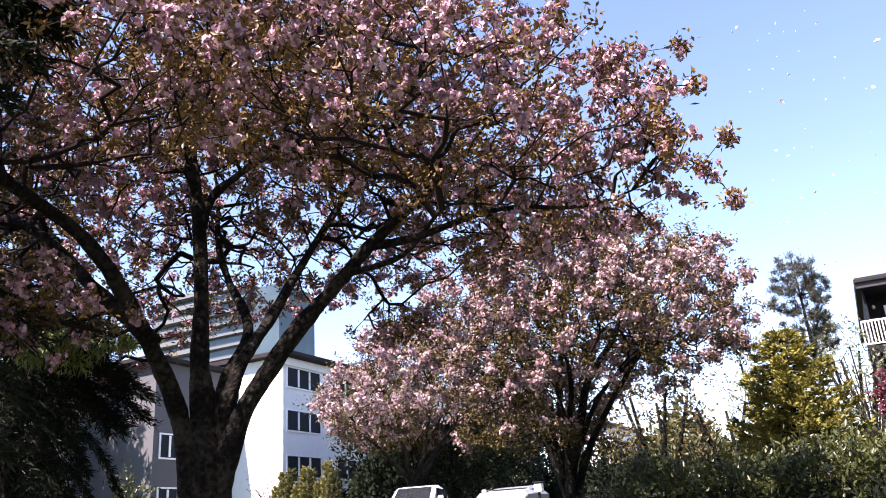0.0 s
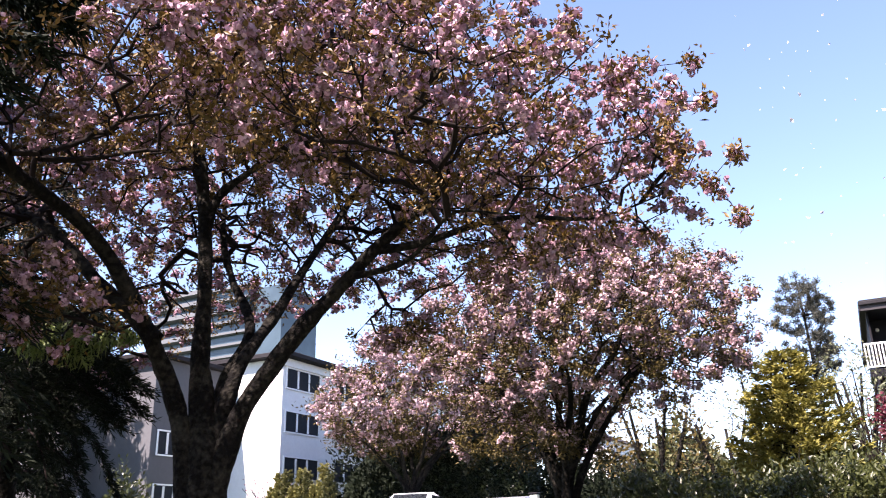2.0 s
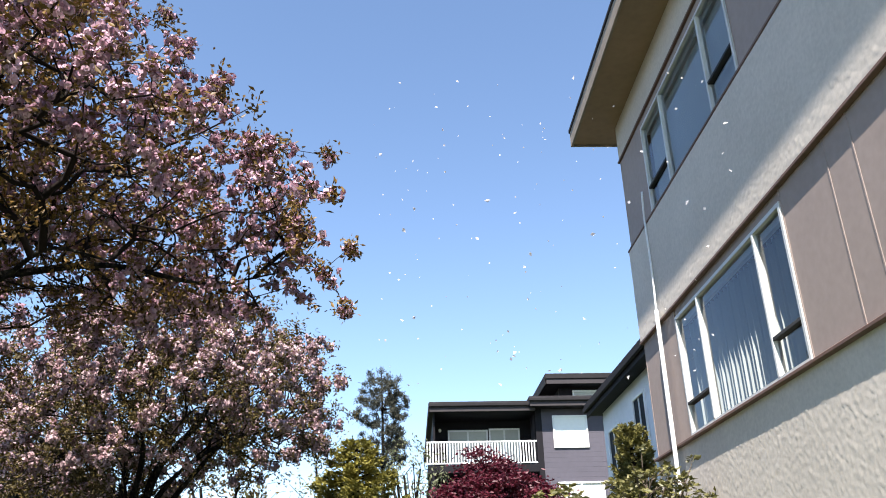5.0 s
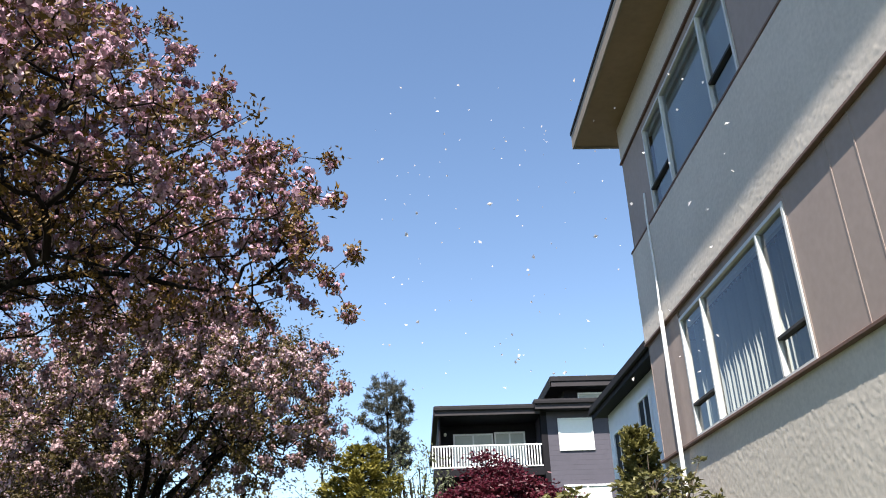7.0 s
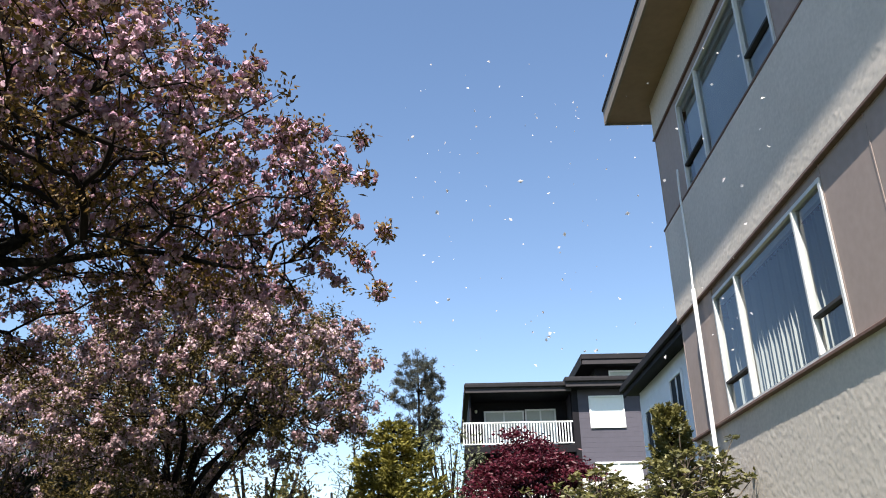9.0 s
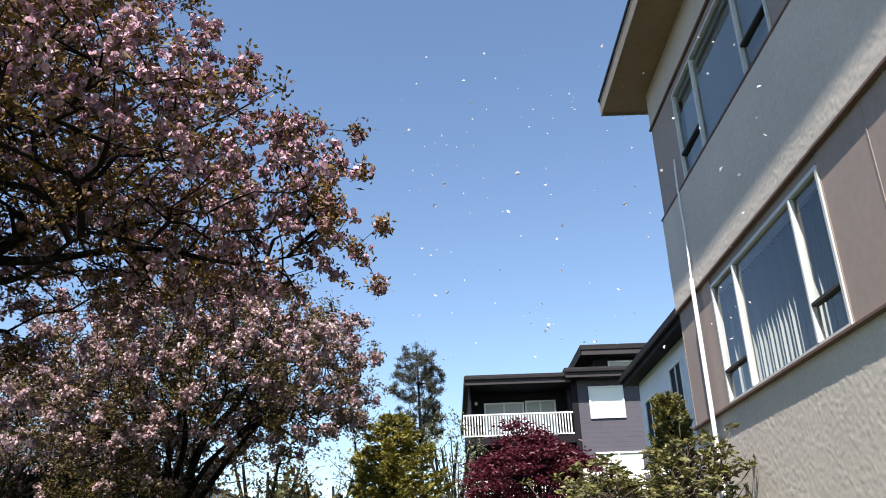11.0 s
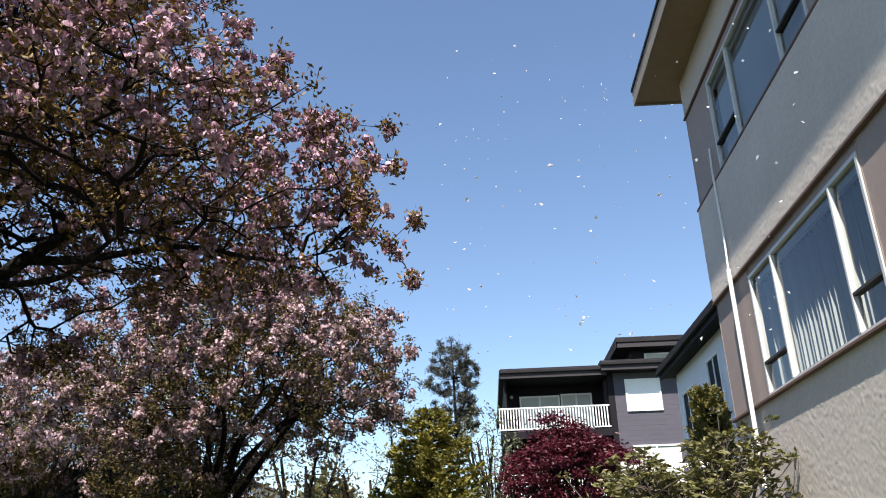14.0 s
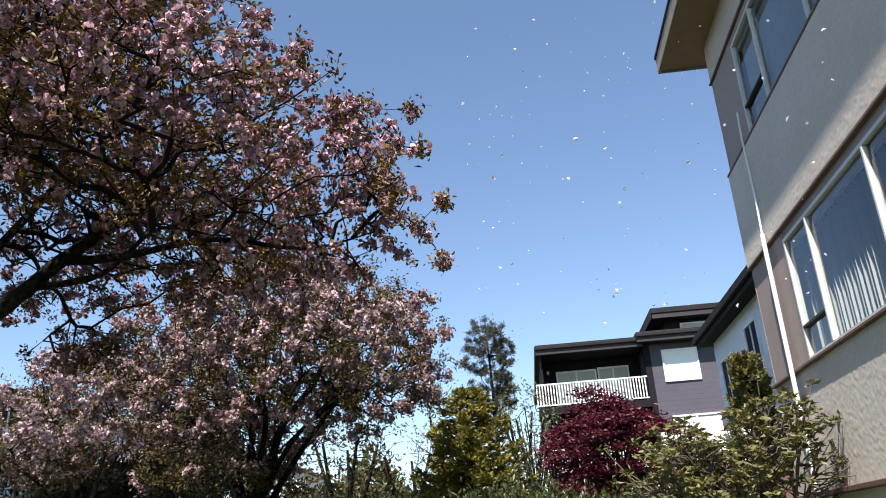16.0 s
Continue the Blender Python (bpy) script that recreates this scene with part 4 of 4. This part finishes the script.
def bush(name, at, radius, height, n, rng, mat, label, category, leaf=(0.1, 0.05), core=None, lobes=10, shape=1.0, hollow=0.75, up=0.2, stems=0, base=0.0):
    """A rounded shrub: lobed skin of leaves round an added filler core, with stems where they show."""
    x, y, z = at
    ob = thing(name, at, label, category)
    L = unit(rng.normal(size=(lobes, 3)) * [1, 1, 0.8])
    d = unit(rng.normal(size=(n, 3)))
    d[:, 2] = np.abs(d[:, 2]) * np.where(rng.uniform(size=n) < 0.85, 1, -0.3)
    bump = 0.74 + 0.34 * np.max(d @ L.T, axis=1) ** (6 + 0.5 * lobes) + 0.05 * rng.normal(size=n)
    s = bump * (hollow + (1 - hollow) * rng.uniform(size=n) ** 0.6)
    s *= np.where(rng.uniform(size=n) < 0.06, 1.12, 1.0)
    flare = (1 - np.clip(d[:, 2], 0, 1)) ** (shape - 1) if shape > 1 else 1.0
    p = np.stack([d[:, 0] * radius * s * flare, d[:, 1] * radius * s * flare, base + np.clip(d[:, 2], -0.3, 1) * (height - base) * s], 1) + [x, y, z]
    p[:, 2] = np.maximum(p[:, 2], z + 0.03)
    leaves("foliage", p, rng, mat, ob, leaf[0], leaf[1], out=d + [0, 0, up], spread=0.7)
    # added solid core; in DARK_GREEN its colour stands for the bush's inner shade
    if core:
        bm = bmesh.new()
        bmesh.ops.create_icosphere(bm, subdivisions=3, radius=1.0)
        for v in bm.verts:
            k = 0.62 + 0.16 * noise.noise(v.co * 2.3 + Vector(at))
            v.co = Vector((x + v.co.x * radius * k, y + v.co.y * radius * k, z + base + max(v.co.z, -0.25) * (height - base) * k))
        part("filler_core", bm, core, ob)
    if stems:
        chains = []
        for k in range(stems):
            a = rng.uniform(0, 2 * math.pi)
            q = radius * rng.uniform(0.35, 0.8)
            chains.append((spline([(x, y, z), (x + 0.25 * q * math.cos(a), y + 0.25 * q * math.sin(a), z + 0.4 * height),
                                   (x + q * math.cos(a), y + q * math.sin(a), z + height * rng.uniform(0.7, 0.95))], 4), np.linspace(0.035, 0.01, 9)))
        tubes("stem_framework", chains, TWIG, ob, 5, "grey-brown stems", "stuff")
    return ob


# ---------------- laurel hedge ----------------


def hedge(x0, x1, y0, y1, top, n, rng, label, mat=LAUREL, leaf=(0.07, 0.03)):
    zb = g((x0 + x1) / 2, (y0 + y1) / 2)
    ob = thing("hedge", ((x0 + x1) / 2, (y0 + y1) / 2, zb), label, "hedge")
    # added dark solid behind the leaves, coloured as the hedge's inner shade
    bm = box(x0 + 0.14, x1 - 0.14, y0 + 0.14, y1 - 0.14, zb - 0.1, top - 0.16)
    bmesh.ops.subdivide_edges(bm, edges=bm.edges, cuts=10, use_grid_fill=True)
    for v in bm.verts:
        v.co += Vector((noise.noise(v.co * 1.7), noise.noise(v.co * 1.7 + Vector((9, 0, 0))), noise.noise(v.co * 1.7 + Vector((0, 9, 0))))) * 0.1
    part("filler_core", bm, DARK_GREEN, ob)
    lx, ly, lz = x1 - x0, y1 - y0, top - zb
    areas = np.array([lx * ly, lx * lz, ly * lz])
    face = rng.choice(3, n, p=areas / areas.sum())
    u = rng.uniform(size=(n, 3))
    sgn = np.where(rng.uniform(size=n) < 0.5, 0.0, 1.0)
    nrm = np.zeros((n, 3))
    for f, ax in ((0, 2), (1, 1), (2, 0)):
        m = face == f
        u[m, ax] = 1.0 if f == 0 else sgn[m]
        nrm[m, ax] = 1.0 if f == 0 else sgn[m] * 2 - 1
    p = np.array([x0, y0, zb]) + u * [lx, ly, lz]
    wave = 0.10 * np.sin(p[:, 0] * 3.1 + p[:, 1] * 2.3) + 0.07 * np.sin(p[:, 0] * 7.3 - p[:, 1] * 5.1)
    p += nrm * (wave + rng.normal(size=n) * 0.06)[:, None]
    shoots = (face == 0) & (rng.uniform(size=n) < 0.12)
    p[shoots, 2] += rng.uniform(0.03, 0.22, shoots.sum())
    leaves("foliage", p, rng, mat, ob, leaf[0], leaf[1], out=nrm + [0, 0, 0.4], spread=0.8, label="glossy green laurel leaves")
    chains = []
    for k in range(70):
        q = p[rng.integers(0, n)]
        chains.append((np.array([[q[0], q[1], max(zb, q[2] - 0.6)], q * [1, 1, 1] + rng.normal(size=3) * 0.05, q + [rng.normal() * 0.05, rng.normal() * 0.05, 0.1]]), [0.009, 0.006, 0.003]))
    tubes("shoot_growth", chains, TWIG, ob, 4, "pale bare hedge shoots", "stuff")


hedge(-2.5, 2.3, 8.7, 9.9, 1.97, 30000, R(31), "clipped green laurel hedge in front of the garden")
# shade on this hedge comes from its darker leaf colour
hedge(-3.6, -2.5, 9.9, 17.0, 1.62, 16000, R(32), "clipped hedge along the garden side, its shade in the leaf colour", LAUREL_SHADE_TINT, leaf=(0.08, 0.036))

hedge(-16.6, -11.4, 28.6, 30.4, 5.4, 16000, R(33), "tall clipped hedge across the street, its shade in the leaf colour", LAUREL_SHADE_TINT, leaf=(0.16, 0.07))

# ---------------- garden shrubs and trees ----------------


def rhododendron(at, rng, size=1.0, whorl=11, tips=13):
    x, y, z = at
    ob = thing("rhododendron", at, "open rhododendron shrub with leathery leaf whorls by the wall", "shrub")
    chains, tipsp = [], []
    for k in range(16):
        a = rng.uniform(0, 2 * math.pi)
        q = rng.uniform(0.25, 0.95) * size
        h = (rng.uniform(1.15, 1.95) - 0.4 * q) * size
        e = np.array([x + q * math.cos(a) * 0.72, y + q * math.sin(a) * 0.66, z + h])
        m = np.array([x + 0.45 * q * math.cos(a + 0.5), y + 0.4 * q * math.sin(a + 0.5), z + 0.5 * h])
        chains.append((spline([(x + rng.normal() * 0.08, y + rng.normal() * 0.08, z), m, e], 5), np.linspace(0.03, 0.009, 11)))
        for j in range(tips):
            f = e + rng.normal(size=3) * [0.2, 0.2, 0.13]
            s = m + (e - m) * rng.uniform(0.3, 0.95)
            chains.append((np.array([s, (s + f) / 2 + rng.normal(size=3) * 0.03, f]), [0.009, 0.007, 0.004]))
            tipsp.append(f)
    tubes("stem_framework", chains, STEM, ob, 5, "crooked grey-brown stems", "stuff")
    tp = np.array(tipsp)
    c = np.repeat(tp, whorl, 0)
    a = rng.uniform(0, 2 * math.pi, len(c))
    way = np.stack([np.cos(a), np.sin(a), rng.uniform(-0.35, 0.5, len(c))], 1)
    leaves("foliage", c + rng.normal(size=c.shape) * 0.015, rng, RHODO, ob, 0.078, 0.034, out=way, spread=0.2, label="leathery olive-green leaf whorls")
    return ob


rhododendron((2.04, 8.05, 1.0), R(46), 0.97, 16, 21)
rhododendron((1.55, 8.4, 1.05), R(42), 0.8, 8, 13)


def maple(at, radius, height, rng):
    x, y, z = at
    ob = thing("japanese_maple", at, "dark crimson maple with a layered rounded crown", "tree")
    limbs = plain_limbs(x, y, z, 0.7, 7, radius * 0.7, height * 0.5, 0.1, 8)
    T = []
    lob = unit(rng.normal(size=(16, 3)) * [1, 1, 0.6])
    while len(T) < 420:
        d = unit(rng.normal(size=3))
        k = (0.62 + 0.46 * np.max(lob @ d) ** 7) * rng.uniform(0.5, 1) ** 0.5
        up = d[2] * height * 0.44 * k
        up = 0.65 * up + 0.35 * round(up / 0.3) * 0.3 - 0.1 * k  # foliage gathers in tiers
        T.append(np.array([x + d[0] * radius * k, y + d[1] * radius * k, z + height * 0.57 + up]))
    made, outer, radius_, nodes = grown([(spline(p, 5), par) for p, a, b, par in limbs], np.array(T), rng, tip=0.004)
    for k, (p, a, b, par) in enumerate(limbs):
        sp = spline(p, 5)
        tubes("trunk" if par is None else "limb", [(sp, np.linspace(a, b, len(sp)))], BARK, ob, 8)
    tubes("branchwork", made, TWIG, ob, 3, "", "stuff")
    n = 26000
    p = outer[rng.integers(0, len(outer), n)] + rng.normal(size=(n, 3)) * [0.11, 0.11, 0.055]
    leaves("foliage", p, rng, MAPLE, ob, 0.085, 0.045, out=rng.normal(size=(n, 3)) * [1, 1, 0.3] + [0, 0, -0.15], spread=0.2, label="fine crimson leaves in layers")
    return ob


maple((1.72, 16.0, g(1.72, 16)), 1.34, 3.05, R(43))
conifer("golden_cypress", (-1.15, 16.5, g(-1.15, 16.5)), 3.25, 1.42, 150, 24000, R(44), GOLDEN, "rounded golden-green cypress behind the hedge",
        droop=-0.25, spray=(0.11, 0.04), bare=0.03, sharp=0.52, trunk_r=0.08)
conifer("columnar_cedar", (3.62, 13.2, g(3.62, 13.2)), 2.95, 0.38, 170, 20000, R(45), COLUMN, "narrow columnar green cedar beside the pale house",
        droop=-0.7, spray=(0.075, 0.03), bare=0.02, sharp=0.16, trunk_r=0.06)
for k, (x, y, r, h) in enumerate(((0.2, 21.0, 1.2, 3.4), (-2.2, 23.0, 1.1, 2.0), (2.0, 22.0, 1.3, 2.4))):
    bush("garden_shrub", (x, y, g(x, y)), r, h, 1500, R(50 + k), PALE_LEAF, "loose pale green garden shrub in young leaf", "shrub", leaf=(0.12, 0.05), lobes=14, hollow=0.35, stems=14)


def open_tree(at, height, reach, n, rng, mat, n_leaf, label, leaf=0.12, stems=5):
    """A many-stemmed small tree, thinly leaved."""
    x, y, z = at
    ob = thing("garden_tree", at, label, "tree")
    limbs = [([(x, y, z - 0.1), (x, y, z + 0.2), (x, y, z + 0.4)], 0.14, 0.12, None)]
    for k in range(stems):
        a = 2 * math.pi * k / stems + rng.uniform(-0.3, 0.3)
        limbs.append(([(x, y, z + 0.3), (x + 0.2 * reach * math.cos(a), y + 0.2 * reach * math.sin(a), z + 0.35 * height),
                       (x + 0.55 * reach * math.cos(a + 0.3), y + 0.55 * reach * math.sin(a + 0.3), z + 0.8 * height)], 0.095, 0.03, 0))
    T = np.array([[x + reach * d[0] * s, y + reach * d[1] * s, z + height * (0.62 + 0.4 * d[2] * s)]
                  for d, s in ((unit(rng.normal(size=3)), rng.uniform(0.3, 1) ** 0.5) for _ in range(n))])
    made, outer, rr, nodes = grown([(spline(p, 5), par) for p, a, b, par in limbs], T, rng, tip=0.006)
    for p, a, b, par in limbs:
        sp = spline(p, 5)
        tubes("trunk" if par is None else "limb", [(sp, np.linspace(a, b, len(sp)))], BARK, ob, 7)
    tubes("branchwork", made, TWIG, ob, 3, "", "stuff")
    p = outer[rng.integers(0, len(outer), n_leaf)] + rng.normal(size=(n_leaf, 3)) * 0.12
    leaves("foliage", p, rng, mat, ob, leaf, leaf * 0.5)
    return ob


open_tree((-4.1, 18.6, g(-4.1, 18.6)), 3.6, 1.35, 170, R(61), OLIVE, 1500, "dark many-stemmed tree with thin foliage")
open_tree((-2.7, 19.4, g(-2.7, 19.4)), 3.0, 1.4, 130, R(62), PALE_LEAF, 160, "bare many-stemmed shrubby tree")
open_tree((0.0, 25.5, g(0.0, 25.5)), 4.3, 1.3, 150, R(63), PALE_LEAF, 1500, "thin pale-barked tree with few young leaves")
open_tree((-2.4, 26.0, g(-2.4, 26.0)), 4.8, 1.3, 120, R(64), PALE_LEAF, 900, "thin pale-barked tree with few young leaves")

# ---------------- planting across the street ----------------
for k in range(9):
    x, y = -14.9 - 0.36 * k, 21.6 + 0.1 * k
    conifer("cedar_shrub", (x, y, g(x, y)), 2.2 + 0.35 * math.sin(k * 2.2), 0.28, 60, 4500, R(70 + k), COLUMN if k % 3 else CEDAR,
            "upright yellow-green cedar in a screen", droop=-0.9, spray=(0.12, 0.035), bare=0.02, sharp=0.35, trunk_r=0.05, group="cedar screen")
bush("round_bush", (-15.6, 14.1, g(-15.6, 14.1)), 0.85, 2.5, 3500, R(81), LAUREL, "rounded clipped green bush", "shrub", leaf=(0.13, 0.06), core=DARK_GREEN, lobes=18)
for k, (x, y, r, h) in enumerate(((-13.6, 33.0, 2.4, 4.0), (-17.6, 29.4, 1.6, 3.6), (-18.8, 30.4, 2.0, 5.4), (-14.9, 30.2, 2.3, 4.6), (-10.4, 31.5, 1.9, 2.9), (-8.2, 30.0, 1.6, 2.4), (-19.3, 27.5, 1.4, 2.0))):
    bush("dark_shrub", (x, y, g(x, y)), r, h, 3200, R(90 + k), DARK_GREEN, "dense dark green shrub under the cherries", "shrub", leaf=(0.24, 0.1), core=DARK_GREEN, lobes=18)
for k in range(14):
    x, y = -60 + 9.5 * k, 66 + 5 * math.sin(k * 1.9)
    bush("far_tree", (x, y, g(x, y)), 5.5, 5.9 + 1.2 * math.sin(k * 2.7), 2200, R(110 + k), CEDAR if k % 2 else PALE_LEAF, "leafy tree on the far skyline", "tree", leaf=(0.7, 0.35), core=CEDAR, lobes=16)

bush("flowering_shrub", (-19.6, 24.6, g(-19.6, 24.6)), 1.5, 2.6, 3000, R(140), PETAL_PALE, "thin white flowering shrub before the bright wall", "shrub", leaf=(0.09, 0.07), lobes=12, hollow=0.2, stems=18)

# ---------------- parked cars ----------------


def car(at, turn, paint, label, tall=1.46, length=4.0):
    """A small hatchback: lofted body and cabin, glass, wheels."""
    ob = new("parked_car")
    ob.matrix_basis = Matrix.Translation(at) @ Matrix.Rotation(turn, 4, "Z")
    tagged(ob, label, "car", "parked cars")

    def piece(name, bm, mat, label=""):
        me = bpy.data.meshes.new(name)
        bm.to_mesh(me)
        bm.free()
        me.materials.append(mat)
        o = new(name, me)
        o.parent = ob
        return tagged(o, label)

    def loft(rings):
        bm = bmesh.new()
        vs = [[bm.verts.new(p) for p in r] for r in rings]
        n = len(vs[0])
        for a, b in zip(vs[:-1], vs[1:]):
            for k in range(n):
                bm.faces.new((a[k], a[(k + 1) % n], b[(k + 1) % n], b[k]))
        bm.faces.new(list(reversed(vs[0])))
        bm.faces.new(vs[-1])
        bmesh.ops.recalc_face_normals(bm, faces=bm.faces)
        return bm

    def ring(y, w, z0, z1, r=0.12):
        return [(-w, y, z0 + r), (-w + r * 0.4, y, z0), (w - r * 0.4, y, z0), (w, y, z0 + r), (w, y, z1 - r), (w - r, y, z1), (-w + r, y, z1), (-w, y, z1 - r)]

    h = length / 2
    piece("body", loft([ring(-h, 0.72, 0.35, 0.78), ring(-h + 0.25, 0.82, 0.22, 0.92), ring(-h * 0.3, 0.85, 0.2, 0.96), ring(h * 0.6, 0.85, 0.2, 0.98),
                        ring(h - 0.2, 0.82, 0.24, 0.98), ring(h, 0.74, 0.35, 0.9)]), paint)
    piece("cabin", loft([ring(-h * 0.42, 0.70, 0.92, 0.99, 0.03), ring(-h * 0.08, 0.66, 0.92, tall - 0.06, 0.1), ring(h * 0.35, 0.66, 0.92, tall, 0.12),
                         ring(h * 0.75, 0.64, 0.92, tall - 0.08, 0.1), ring(h * 0.95, 0.64, 0.92, 1.02, 0.03)]), paint)
    for sx in (-1, 1):
        for y0, y1 in ((-h * 0.12, h * 0.26), (h * 0.30, h * 0.68)):
            bm = box(sx * 0.655, sx * 0.69, y0, y1, 1.0, tall - 0.13, 0.01)
            piece("side_window", bm, CAR_GLASS)
        piece("mirror", box(sx * 0.78, sx * 0.95, -h * 0.3, -h * 0.3 + 0.1, 0.95, 1.08, 0.03), paint)
        for y in (-h * 0.62, h * 0.62):
            bm = bmesh.new()
            bmesh.ops.create_cone(bm, cap_ends=True, segments=18, radius1=0.3, radius2=0.3, depth=0.2, matrix=Matrix.Translation((sx * 0.76, y, 0.3)) @ Matrix.Rotation(math.pi / 2, 4, "Y"))
            w = piece("wheel", bm, RUBBER, "black tyre")
            bm = bmesh.new()
            bmesh.ops.create_cone(bm, cap_ends=True, segments=14, radius1=0.19, radius2=0.17, depth=0.03, matrix=Matrix.Translation((sx * 0.865, y, 0.3)) @ Matrix.Rotation(math.pi / 2, 4, "Y"))
            rim = piece("rim", bm, CAR_GREY)
            rim.parent = w
    for y0, z0, y1, z1 in ((-h * 0.40, 0.99, -h * 0.11, tall - 0.1), (h * 0.93, 1.05, h * 0.78, tall - 0.13)):
        bm = bmesh.new()
        out_y = -0.015 if y0 < 0 else 0.015
        q = [bm.verts.new(p) for p in ((-0.58, y0 + out_y, z0 + 0.02), (0.58, y0 + out_y, z0 + 0.02), (0.54, y1 + out_y, z1 + 0.02), (-0.54, y1 + out_y, z1 + 0.02))]
        bm.faces.new(q)
        bmesh.ops.solidify(bm, geom=bm.faces[:], thickness=0.01)
        piece("windscreen" if y0 < 0 else "rear_window", bm, CAR_GLASS)
    for sx in (-0.62, 0.62):
        piece("headlight", box(sx - 0.14, sx + 0.14, -h - 0.01, -h + 0.12, 0.62, 0.76, 0.03), LAMP_GLASS)
    return ob


car((-12.9, 23.2, g(-12.9, 23.2) + 0.05), radians(16), CAR_WHITE, "white hatchback parked under the cherry trees")
car((-10.6, 25.6, g(-10.6, 25.6) + 0.05), radians(10), CAR_GREY, "silver grey car parked at the kerb", 1.15)

post = thing("garden_lamp", (-7.6, 20.0, g(-7.6, 20)), "short lamp post with a small frosted lantern", "lamp")
zp = g(-7.6, 20)
tubes("pole", [([(-7.6, 20, zp), (-7.6, 20, zp + 1.05)], [0.045, 0.035])], CHARCOAL, post, 8)
part("lantern", box(-7.7, -7.5, 19.9, 20.1, zp + 1.05, zp + 1.27, 0.02), LAMP_GLASS, post, "small frosted lantern")
part("cap", box(-7.73, -7.47, 19.87, 20.13, zp + 1.27, zp + 1.31, 0.015), CHARCOAL, post)

# ---------------- loose petals on the wind ----------------
rng = R(7)
n = 200
turn, tilt, far_off = rng.uniform(-26, 3, n), rng.uniform(14, 36, n), rng.uniform(3.0, 11.0, n)
px = np.stack([-np.sin(np.radians(turn)) * far_off, np.cos(np.radians(turn)) * far_off, 1.6 + np.tan(np.radians(tilt)) * far_off], 1)
px = px[px[:, 0] < WX - 0.8]
leaves("drifting_petals", px, rng, WHITE_PETAL, None, 0.024, 0.021, fold=0.4)
tagged(bpy.data.objects["drifting_petals"], "pale cherry petals drifting on the wind", "petals")
